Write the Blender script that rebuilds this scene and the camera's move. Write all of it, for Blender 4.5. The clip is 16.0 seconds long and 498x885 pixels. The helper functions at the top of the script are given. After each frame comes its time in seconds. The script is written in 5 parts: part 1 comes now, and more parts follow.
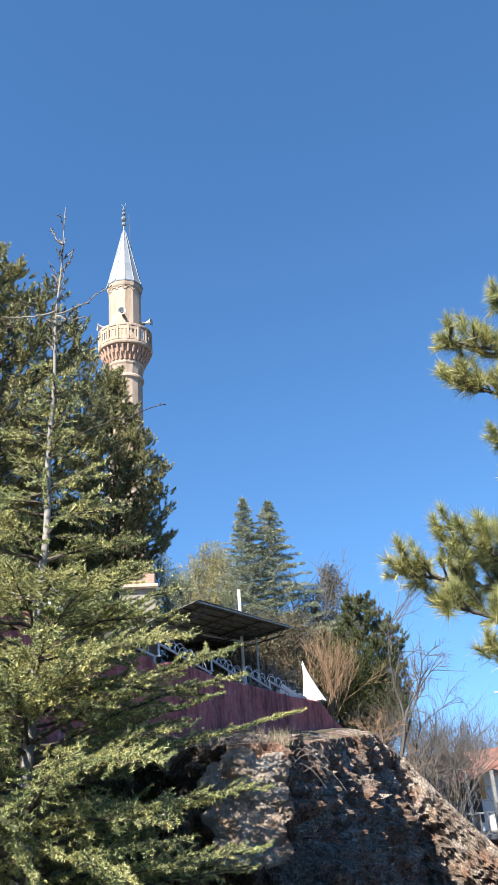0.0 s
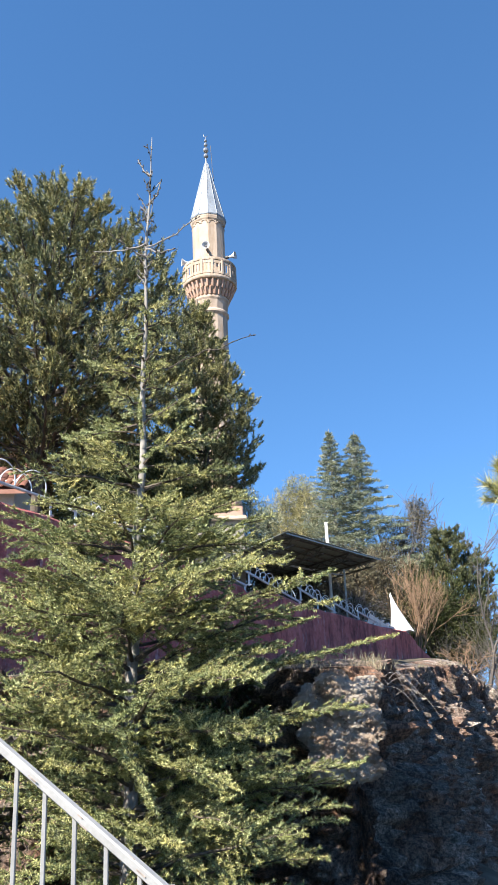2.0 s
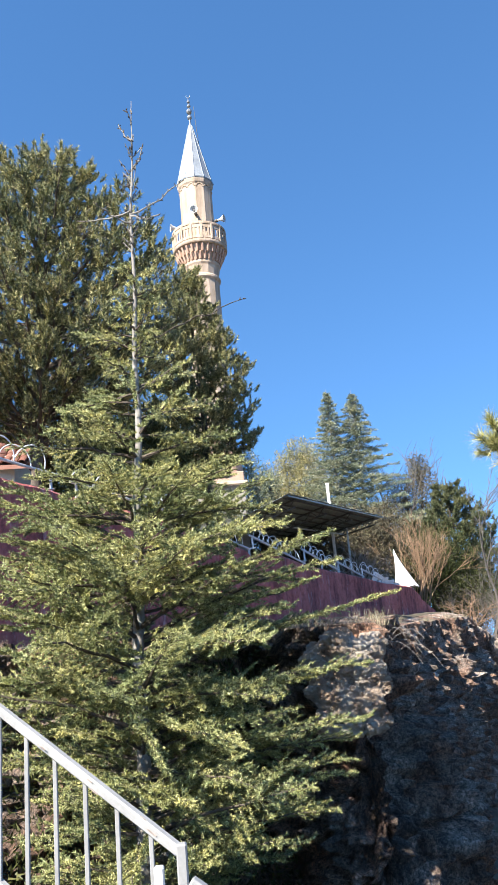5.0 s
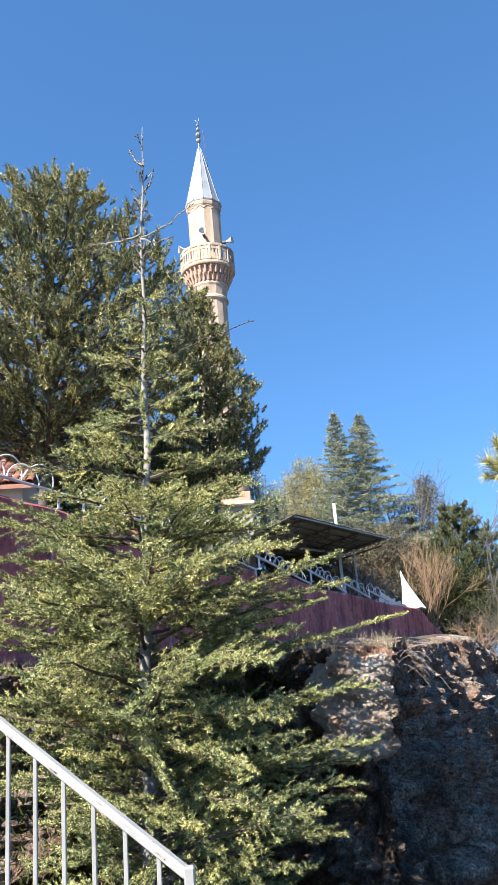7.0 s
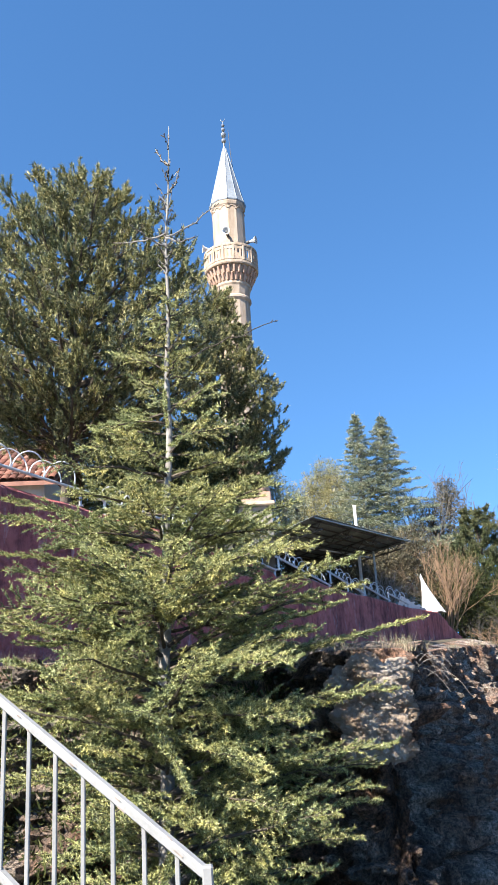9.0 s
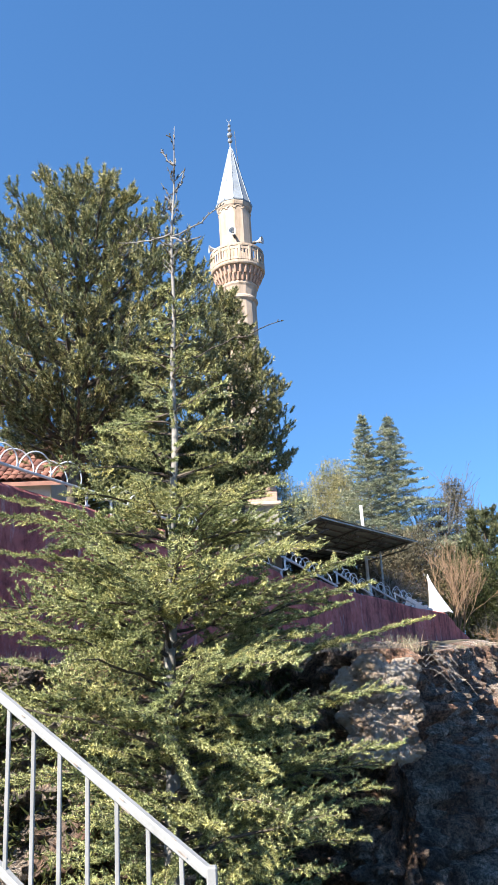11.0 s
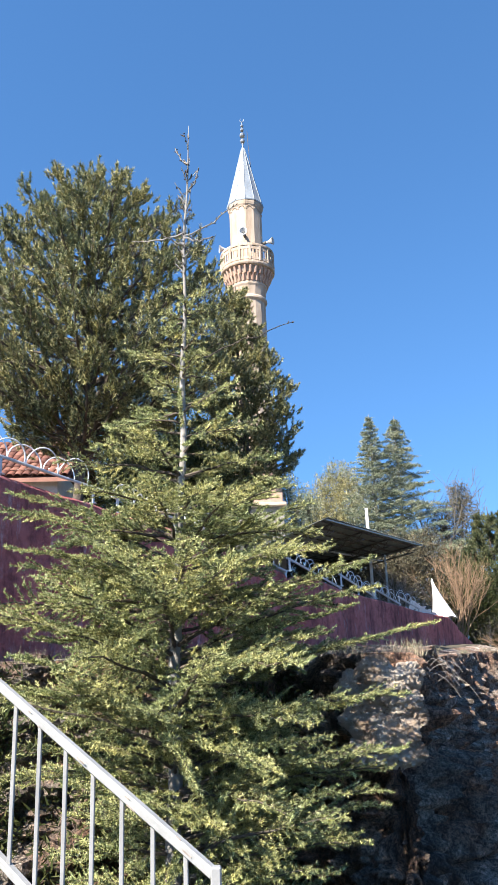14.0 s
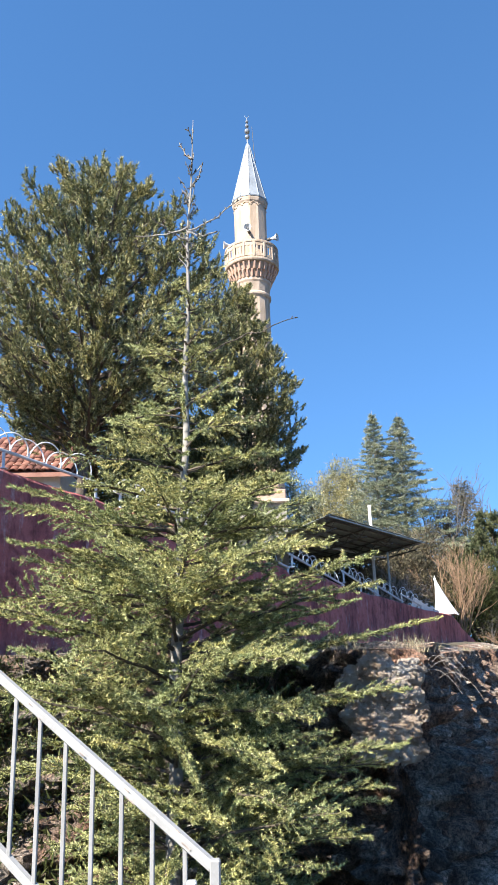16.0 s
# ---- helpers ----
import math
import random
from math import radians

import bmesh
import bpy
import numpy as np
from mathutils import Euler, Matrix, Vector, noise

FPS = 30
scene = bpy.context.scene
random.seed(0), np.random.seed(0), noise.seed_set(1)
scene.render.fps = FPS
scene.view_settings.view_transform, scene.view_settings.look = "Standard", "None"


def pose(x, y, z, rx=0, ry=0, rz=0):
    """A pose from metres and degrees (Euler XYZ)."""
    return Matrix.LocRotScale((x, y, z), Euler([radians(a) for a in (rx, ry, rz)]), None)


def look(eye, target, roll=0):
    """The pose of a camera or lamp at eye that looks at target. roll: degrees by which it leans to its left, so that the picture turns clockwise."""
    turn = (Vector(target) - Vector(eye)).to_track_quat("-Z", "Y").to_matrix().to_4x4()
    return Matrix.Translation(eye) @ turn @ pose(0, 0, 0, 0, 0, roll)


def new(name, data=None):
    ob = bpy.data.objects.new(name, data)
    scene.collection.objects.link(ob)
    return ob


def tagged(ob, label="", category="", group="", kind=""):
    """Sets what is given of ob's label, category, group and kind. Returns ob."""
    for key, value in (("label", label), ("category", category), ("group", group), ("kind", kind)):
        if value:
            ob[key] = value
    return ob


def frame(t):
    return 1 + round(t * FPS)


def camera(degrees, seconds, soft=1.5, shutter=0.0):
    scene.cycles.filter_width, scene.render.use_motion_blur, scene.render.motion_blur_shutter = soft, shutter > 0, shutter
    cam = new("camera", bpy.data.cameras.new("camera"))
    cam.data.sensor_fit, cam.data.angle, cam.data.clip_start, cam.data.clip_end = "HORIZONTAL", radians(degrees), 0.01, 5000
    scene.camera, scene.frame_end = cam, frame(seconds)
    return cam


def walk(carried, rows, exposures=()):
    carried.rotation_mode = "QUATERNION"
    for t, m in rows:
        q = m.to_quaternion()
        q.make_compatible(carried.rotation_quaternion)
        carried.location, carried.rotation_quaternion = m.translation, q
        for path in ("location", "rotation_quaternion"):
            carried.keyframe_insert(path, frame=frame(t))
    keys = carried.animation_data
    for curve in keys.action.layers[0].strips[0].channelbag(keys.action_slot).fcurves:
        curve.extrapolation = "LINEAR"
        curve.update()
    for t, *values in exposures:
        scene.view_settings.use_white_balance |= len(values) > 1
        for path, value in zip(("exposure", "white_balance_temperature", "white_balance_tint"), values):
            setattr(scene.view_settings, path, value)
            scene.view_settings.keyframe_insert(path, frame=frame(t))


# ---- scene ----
cam = camera(34.969, 16.0, 0.75)
PATH = [
    (0, pose(0.0499, 0.0270, 1.6596, 112.319, 3.966, -8.314)),
    (0.5, pose(0.0304, 0.0176, 1.6429, 112.316, 3.794, -7.768)),
    (1, pose(0.0215, 0.0874, 1.6579, 111.279, 3.404, -6.235)),
    (1.5, pose(-0.0114, 0.0113, 1.6198, 109.794, 2.885, -4.396)),
    (2, pose(-0.0209, 0.0228, 1.5993, 107.952, 2.439, -2.333)),
    (2.5, pose(-0.0225, 0.0316, 1.5918, 106.507, 2.443, -0.360)),
    (3, pose(-0.0153, 0.0395, 1.5893, 105.685, 2.962, 0.636)),
    (3.5, pose(0.0029, 0.0016, 1.6012, 106.028, 4.072, 1.196)),
    (4, pose(0.0197, 0.0030, 1.6108, 106.911, 4.459, 0.566)),
    (4.2, pose(0.0179, 0.0424, 1.5950, 104.870, 4.769, -0.698)),
    (6.3, pose(0.0197, -0.0264, 1.5996, 106.828, 5.109, -1.832)),
    (6.5, pose(0.0081, -0.0218, 1.6026, 106.866, 4.969, -1.596)),
    (7, pose(0.0058, -0.0249, 1.5998, 106.891, 4.613, -1.214)),
    (7.5, pose(-0.0082, -0.0019, 1.5948, 106.888, 3.909, -0.802)),
    (8, pose(-0.0084, -0.0101, 1.5974, 106.967, 3.611, -0.497)),
    (8.5, pose(-0.0000, -0.0201, 1.5990, 106.981, 3.606, -0.286)),
    (9, pose(-0.0091, -0.0181, 1.6006, 106.988, 3.390, -0.027)),
    (11.5, pose(0.0026, -0.0036, 1.5986, 107.039, 3.305, 0.477)),
    (12, pose(-0.0101, -0.0052, 1.5978, 107.033, 3.321, 0.438)),
    (12.5, pose(-0.0268, -0.0105, 1.6042, 107.044, 2.577, 0.336)),
    (13, pose(-0.0232, -0.0097, 1.6025, 107.041, 2.216, 0.496)),
    (13.5, pose(-0.0141, -0.0068, 1.6029, 107.053, 2.147, 0.477)),
    (14, pose(-0.0240, -0.0105, 1.6043, 107.056, 2.082, 0.541)),
    (14.5, pose(-0.0259, -0.0098, 1.6028, 107.043, 1.964, 0.567)),
    (15, pose(-0.0268, -0.0014, 1.6007, 107.053, 1.906, 0.676)),
    (15.5, pose(-0.0190, 0.0089, 1.5946, 107.032, 1.795, 0.775)),
    (16, pose(-0.0172, 0.0028, 1.5921, 106.822, 1.708, 0.681)),
]
walk(cam, PATH, [(0, 1.42), (1, 1.45), (2, 1.52), (3, 1.6), (4, 1.64), (16, 1.66)])

# ---- light ----
SUN_AZ, SUN_EL = radians(220), radians(41)
world = bpy.data.worlds.new("world")
scene.world = world
world.use_nodes = True
wt = world.node_tree
sky = wt.nodes.new("ShaderNodeTexSky")
sky.sky_type, sky.sun_disc = "NISHITA", False
sky.sun_elevation, sky.sun_rotation = SUN_EL, SUN_AZ
sky.altitude, sky.air_density, sky.dust_density, sky.ozone_density = 0, 1.0, 0.0, 5.5
wt.nodes["Background"].inputs[1].default_value = 0.091
# the sky is read a little above the horizon band, where the air is clear
way = wt.nodes.new("ShaderNodeTexCoord")
raised = wt.nodes.new("ShaderNodeMapping")
raised.inputs["Location"].default_value, raised.inputs["Scale"].default_value = (0, 0, 0.20), (1, 1, 0.80)
wt.links.new(way.outputs["Generated"], raised.inputs[0])
wt.links.new(raised.outputs[0], sky.inputs[0])
vivid = wt.nodes.new("ShaderNodeHueSaturation")
vivid.inputs["Saturation"].default_value = 1.12
vivid.inputs["Hue"].default_value = 0.498
wt.links.new(sky.outputs[0], vivid.inputs["Color"])
wt.links.new(vivid.outputs[0], wt.nodes["Background"].inputs[0])
sun = new("sun", bpy.data.lights.new("sun", "SUN"))
sun.data.energy, sun.data.angle, sun.data.color = 5.0, radians(0.5), (1.0, 0.93, 0.82)
sd = Vector((math.sin(SUN_AZ) * math.cos(SUN_EL), math.cos(SUN_AZ) * math.cos(SUN_EL), math.sin(SUN_EL)))
sun.matrix_world = look(sd * 80, (0, 0, 0))

# ---- materials ----


def material(name, build_nodes):
    m = bpy.data.materials.new(name)
    m.use_nodes = True
    build_nodes(m.node_tree, m.node_tree.nodes["Principled BSDF"])
    return m


def nd(t, kind, **ins):
    n = t.nodes.new(kind)
    for k, v in ins.items():
        n.inputs[k.replace("_", " ")].default_value = v
    return n


def ramp(t, src, stops):
    r = t.nodes.new("ShaderNodeValToRGB")
    while len(r.color_ramp.elements) < len(stops):
        r.color_ramp.elements.new(0.5)
    for e, (p, c) in zip(r.color_ramp.elements, stops):
        e.position, e.color = p, (*c, 1)
    t.links.new(src, r.inputs[0])
    return r.outputs[0]


def mix(t, a, b, fac, mode="MIX"):
    m = t.nodes.new("ShaderNodeMix")
    m.data_type, m.blend_type = "RGBA", mode
    for i, v in ((0, fac), (6, a), (7, b)):
        if isinstance(v, (int, float)):
            m.inputs[i].default_value = v
        elif isinstance(v, tuple):
            m.inputs[i].default_value = (*v, 1)
        else:
            t.links.new(v, m.inputs[i])
    return m.outputs[2]


def coords(t, scale=(1, 1, 1)):
    g = t.nodes.new("ShaderNodeNewGeometry")
    mp = t.nodes.new("ShaderNodeMapping")
    mp.inputs["Scale"].default_value = scale
    t.links.new(g.outputs["Position"], mp.inputs[0])
    return mp.outputs[0]


def noise_tex(t, scale, detail=6, rough=0.6, at=(1, 1, 1)):
    n = nd(t, "ShaderNodeTexNoise", Scale=scale, Detail=detail, Roughness=rough)
    t.links.new(coords(t, at), n.inputs["Vector"])
    return n.outputs["Fac"]


def bump(t, p, src, strength, dist=0.02):
    b = nd(t, "ShaderNodeBump", Strength=strength, Distance=dist)
    t.links.new(src, b.inputs["Height"])
    t.links.new(b.outputs[0], p.inputs["Normal"])


def surface(name, stops, scale, rough=0.85, fine=40.0, relief=0.4, dist=0.02, at=(1, 1, 1), metal=0.0, fleck=0.25):
    def go(t, p):
        col = ramp(t, noise_tex(t, scale, at=at), stops)
        f = noise_tex(t, fine, 4)
        shade = ramp(t, f, [(0.3, (1 - fleck,) * 3), (0.7, (1, 1, 1))])
        t.links.new(mix(t, col, shade, 1.0, "MULTIPLY"), p.inputs["Base Color"])
        p.inputs["Roughness"].default_value, p.inputs["Metallic"].default_value = rough, metal
        bump(t, p, f, relief, dist)
    return material(name, go)


def foliage(name, dark, light, tip, trans=0.1, scale=1.5, rough=0.5, gloss=0.22):
    def go(t, p):
        g = t.nodes.new("ShaderNodeNewGeometry")
        rnd = ramp(t, g.outputs["Random Per Island"], [(0.0, dark), (0.55, light), (1.0, tip)])
        big = ramp(t, noise_tex(t, scale, 3), [(0.35, (0.70, 0.78, 0.78)), (0.65, (1.12, 1.05, 0.95))])
        c = mix(t, rnd, big, 1.0, "MULTIPLY")
        sprig = ramp(t, noise_tex(t, scale * 7, 3), [(0.32, (0.62, 0.68, 0.66)), (0.5, (0.95, 0.95, 0.95)), (0.68, (1.3, 1.25, 1.1))])
        c = mix(t, c, sprig, 1.0, "MULTIPLY")
        t.links.new(c, p.inputs["Base Color"])
        p.inputs["Roughness"].default_value = rough
        p.inputs["Specular IOR Level"].default_value = gloss
        tr = t.nodes.new("ShaderNodeBsdfTranslucent")
        t.links.new(c, tr.inputs["Color"])
        mx = t.nodes.new("ShaderNodeMixShader")
        mx.inputs[0].default_value = trans
        t.links.new(p.outputs[0], mx.inputs[1])
        t.links.new(tr.outputs[0], mx.inputs[2])
        t.links.new(mx.outputs[0], t.nodes["Material Output"].inputs["Surface"])
    return material(name, go)


def rock_nodes(t, p):
    big = ramp(t, noise_tex(t, 0.7, 8, 0.65), [(0.32, (0.09, 0.066, 0.052)), (0.45, (0.24, 0.20, 0.165)), (0.56, (0.44, 0.385, 0.335)), (0.72, (0.72, 0.66, 0.60))])
    rust = ramp(t, noise_tex(t, 0.8, 7, 0.65), [(0.44, (0, 0, 0)), (0.60, (0.85, 0.85, 0.85))])
    c = mix(t, big, (0.32, 0.165, 0.10), rust)
    streak = ramp(t, noise_tex(t, 3.4, 9, 0.75, (1, 1, 0.35)), [(0.38, (0.25, 0.22, 0.20)), (0.52, (1, 1, 1)), (0.66, (1.5, 1.45, 1.4))])
    c = mix(t, c, streak, 0.9, "MULTIPLY")
    moss = ramp(t, noise_tex(t, 3.7, 5), [(0.62, (0, 0, 0)), (0.75, (0.7, 0.7, 0.7))])
    c = mix(t, c, (0.07, 0.075, 0.035), moss)
    pit = ramp(t, noise_tex(t, 11.0, 9, 0.8), [(0.36, (0.3, 0.28, 0.26)), (0.48, (0.95, 0.95, 0.95)), (0.64, (1.5, 1.47, 1.42))])
    c = mix(t, c, pit, 1.0, "MULTIPLY")
    grit = ramp(t, noise_tex(t, 30.0, 6, 0.75), [(0.38, (0.3, 0.28, 0.26)), (0.5, (0.95, 0.95, 0.95)), (0.62, (1.8, 1.75, 1.7))])
    c = mix(t, c, grit, 1.0, "MULTIPLY")
    t.links.new(c, p.inputs["Base Color"])
    p.inputs["Roughness"].default_value = 0.92
    bump(t, p, noise_tex(t, 8.0, 12, 0.8), 1.0, 0.25)


def soil_nodes(t, p):
    c = ramp(t, noise_tex(t, 0.9, 8, 0.65), [(0.3, (0.03, 0.025, 0.018)), (0.5, (0.08, 0.065, 0.042)), (0.7, (0.14, 0.112, 0.075))])
    g = ramp(t, noise_tex(t, 0.35, 4), [(0.5, (0, 0, 0)), (0.65, (0.7, 0.7, 0.7))])
    c = mix(t, c, (0.06, 0.07, 0.025), g)
    t.links.new(c, p.inputs["Base Color"])
    p.inputs["Roughness"].default_value = 0.95
    bump(t, p, noise_tex(t, 9.0, 8, 0.7), 0.9, 0.06)


def plaster_nodes(t, p):
    c = ramp(t, noise_tex(t, 0.7, 7, 0.65), [(0.3, (0.33, 0.085, 0.085)), (0.7, (0.50, 0.155, 0.14))])
    run = ramp(t, noise_tex(t, 1.6, 8, 0.75, (1, 1, 0.22)), [(0.36, (0.36, 0.33, 0.36)), (0.5, (1, 1, 1)), (0.75, (1.3, 1.35, 1.35))])
    c = mix(t, c, run, 1.0, "MULTIPLY")
    pale = ramp(t, noise_tex(t, 3.1, 9, 0.78, (1, 1, 0.25)), [(0.56, (0, 0, 0)), (0.68, (0.75, 0.75, 0.75))])
    c = mix(t, c, (0.54, 0.40, 0.42), pale)
    blot = ramp(t, noise_tex(t, 5.0, 8, 0.7), [(0.38, (0.55, 0.5, 0.5)), (0.52, (1, 1, 1))])
    c = mix(t, c, blot, 0.8, "MULTIPLY")
    t.links.new(c, p.inputs["Base Color"])
    p.inputs["Roughness"].default_value = 0.9
    bump(t, p, noise_tex(t, 10.0, 10, 0.75), 1.0, 0.06)


def minaret_nodes(t, p):
    c = ramp(t, noise_tex(t, 0.8, 6), [(0.3, (0.37, 0.285, 0.215)), (0.7, (0.49, 0.39, 0.305))])
    run = ramp(t, noise_tex(t, 2.0, 6, 0.7, (1, 1, 0.15)), [(0.4, (0.72, 0.68, 0.62)), (0.55, (1, 1, 1))])
    c = mix(t, c, run, 1.0, "MULTIPLY")
    t.links.new(c, p.inputs["Base Color"])
    p.inputs["Roughness"].default_value = 0.85
    bump(t, p, noise_tex(t, 20.0, 6), 0.4, 0.02)


M_ROCK = material("limestone", rock_nodes)
M_SOIL = material("soil", soil_nodes)


# cream rock, paler than M_ROCK: the crag's sunlight is put into the colour
def pale_rock_nodes(t, p):
    c = ramp(t, noise_tex(t, 2.2, 8, 0.7), [(0.32, (0.30, 0.17, 0.10)), (0.44, (0.56, 0.42, 0.31)), (0.56, (0.72, 0.62, 0.52)), (0.72, (0.82, 0.77, 0.70))])
    pit = ramp(t, noise_tex(t, 9.0, 9, 0.8), [(0.34, (0.3, 0.25, 0.22)), (0.44, (1, 1, 1)), (0.66, (1.15, 1.13, 1.1))])
    c = mix(t, c, pit, 1.0, "MULTIPLY")
    t.links.new(c, p.inputs["Base Color"])
    p.inputs["Roughness"].default_value = 0.92
    bump(t, p, noise_tex(t, 9.0, 12, 0.8), 1.0, 0.2)


M_PALEROCK = material("sunlit_limestone", pale_rock_nodes)
M_PLASTER = material("mauve_plaster", plaster_nodes)
M_MINARET = material("cream_stone", minaret_nodes)
M_PINKSTONE = surface("pink_stone", [(0.3, (0.42, 0.25, 0.18)), (0.7, (0.58, 0.40, 0.30))], 1.2, 0.85, 18)
M_LEAD = surface("lead_sheet", [(0.3, (0.26, 0.29, 0.32)), (0.7, (0.38, 0.41, 0.44))], 1.4, 0.55, 12, 0.2, 0.01, metal=0.35)
M_BRASS = surface("dull_finial", [(0.3, (0.35, 0.36, 0.36)), (0.7, (0.5, 0.5, 0.5))], 5, 0.35, 30, 0.1, metal=0.8)
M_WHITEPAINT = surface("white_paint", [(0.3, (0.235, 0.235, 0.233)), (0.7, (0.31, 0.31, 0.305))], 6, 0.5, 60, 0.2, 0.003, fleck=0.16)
M_CHIP = surface("bare_rust", [(0.3, (0.16, 0.12, 0.10)), (0.7, (0.34, 0.30, 0.27))], 40, 0.8, 90, 0.3, 0.003)
M_GALV = surface("galvanised", [(0.3, (0.60, 0.62, 0.65)), (0.7, (0.80, 0.81, 0.82))], 5, 0.45, 40, 0.15, 0.003, metal=0.1)
M_GREYPAINT = surface("pale_pipe_paint", [(0.3, (0.46, 0.48, 0.50)), (0.7, (0.62, 0.64, 0.66))], 5, 0.5, 40, 0.2, 0.003)
M_SHEET = surface("weathered_sheet", [(0.3, (0.30, 0.33, 0.32)), (0.7, (0.44, 0.47, 0.45))], 1.5, 0.5, 14, 0.25, 0.01, metal=0.1)
M_STEEL = surface("dark_steel", [(0.3, (0.06, 0.06, 0.06)), (0.7, (0.12, 0.11, 0.10))], 6, 0.6, 30)
M_CLOTH = surface("white_cloth", [(0.3, (0.72, 0.72, 0.73)), (0.7, (0.84, 0.84, 0.84))], 2, 0.8, 10, 0.3, 0.02, fleck=0.1)
M_GREYWALL = surface("pale_render", [(0.3, (0.25, 0.225, 0.20)), (0.7, (0.33, 0.30, 0.27))], 0.8, 0.9, 16, fleck=0.2)
M_COPING = surface("coping_stone", [(0.3, (0.5, 0.36, 0.27)), (0.7, (0.62, 0.48, 0.38))], 2.0, 0.85, 20)
# near-black colour that carries the shade of openings which are not built
M_DARK = surface("painted_opening_shade", [(0.3, (0.05, 0.05, 0.045)), (0.7, (0.09, 0.09, 0.08))], 2.0, 0.9, 20)
M_WHITEWALL = surface("white_render", [(0.3, (0.62, 0.60, 0.57)), (0.7, (0.78, 0.76, 0.73))], 1.0, 0.85, 18, fleck=0.12)
M_ORANGE = surface("ochre_paint", [(0.3, (0.55, 0.27, 0.06)), (0.7, (0.68, 0.38, 0.10))], 2.0, 0.6, 20, fleck=0.1)
M_REDPAINT = surface("brick_red_paint", [(0.3, (0.20, 0.09, 0.07)), (0.7, (0.33, 0.17, 0.13))], 2.0, 0.8, 20)
M_CONCRETE = surface("old_concrete", [(0.3, (0.22, 0.21, 0.19)), (0.7, (0.36, 0.35, 0.32))], 1.2, 0.9, 22)
M_BARK = surface("grey_bark", [(0.3, (0.17, 0.15, 0.13)), (0.7, (0.36, 0.34, 0.31))], 4.0, 0.9, 45, 0.8, 0.01, (1, 1, 0.4))
M_PINEBARK = surface("pine_bark", [(0.3, (0.05, 0.04, 0.03)), (0.7, (0.14, 0.11, 0.085))], 5.0, 0.9, 30, 0.9, 0.02, (1, 1, 0.4))
M_TWIG = surface("grey_twig", [(0.3, (0.22, 0.185, 0.165)), (0.7, (0.40, 0.35, 0.31))], 6.0, 0.9, 30)
M_REDTWIG = surface("russet_twig", [(0.3, (0.20, 0.125, 0.075)), (0.7, (0.38, 0.25, 0.16))], 6.0, 0.9, 30)
M_DARKTWIG = surface("dark_grey_twig", [(0.3, (0.085, 0.075, 0.068)), (0.7, (0.17, 0.15, 0.135))], 6.0, 0.9, 30)
M_CEDAR = foliage("cedar_needles", (0.045, 0.055, 0.02), (0.37, 0.38, 0.155), (0.78, 0.77, 0.42), 0.06)
M_PINE = foliage("pine_needles", (0.027, 0.038, 0.018), (0.185, 0.195, 0.085), (0.68, 0.63, 0.35), 0.05, 0.8)
M_DARKPINE = foliage("dark_pine_needles", (0.022, 0.032, 0.016), (0.085, 0.10, 0.048), (0.26, 0.26, 0.14), 0.05, 0.8)
M_FIR = foliage("fir_needles", (0.07, 0.092, 0.062), (0.215, 0.24, 0.165), (0.46, 0.47, 0.35), 0.10, 1.3)
M_OLIVE = foliage("olive_leaves", (0.17, 0.165, 0.08), (0.32, 0.30, 0.155), (0.50, 0.45, 0.26), 0.2, 0.4)
M_NEAR = foliage("near_pine_needles", (0.14, 0.15, 0.05), (0.40, 0.39, 0.15), (0.74, 0.68, 0.36), 0.2, 2.5)
M_STRAW = foliage("dry_grass", (0.15, 0.125, 0.085), (0.28, 0.24, 0.17), (0.46, 0.41, 0.31), 0.2)
M_IVY = foliage("low_scrub", (0.035, 0.045, 0.02), (0.07, 0.085, 0.03), (0.13, 0.13, 0.05), 0.2)
M_THICKET = foliage("brown_thicket", (0.05, 0.043, 0.03), (0.115, 0.098, 0.068), (0.22, 0.19, 0.13), 0.1)


def tile_nodes(t, p):
    o = t.nodes.new("ShaderNodeObjectInfo")
    c = ramp(t, o.outputs["Random"], [(0.0, (0.09, 0.036, 0.025)), (0.5, (0.19, 0.07, 0.046)), (1.0, (0.32, 0.16, 0.11))])
    s = ramp(t, noise_tex(t, 9, 6), [(0.35, (0.6, 0.6, 0.6)), (0.6, (1, 1, 1))])
    t.links.new(mix(t, c, s, 1.0, "MULTIPLY"), p.inputs["Base Color"])
    p.inputs["Roughness"].default_value = 0.85
    bump(t, p, noise_tex(t, 40, 5), 0.4, 0.01)


M_TILE = material("clay_tile", tile_nodes)

# ---- mesh tools ----
rng = np.random.default_rng(7)


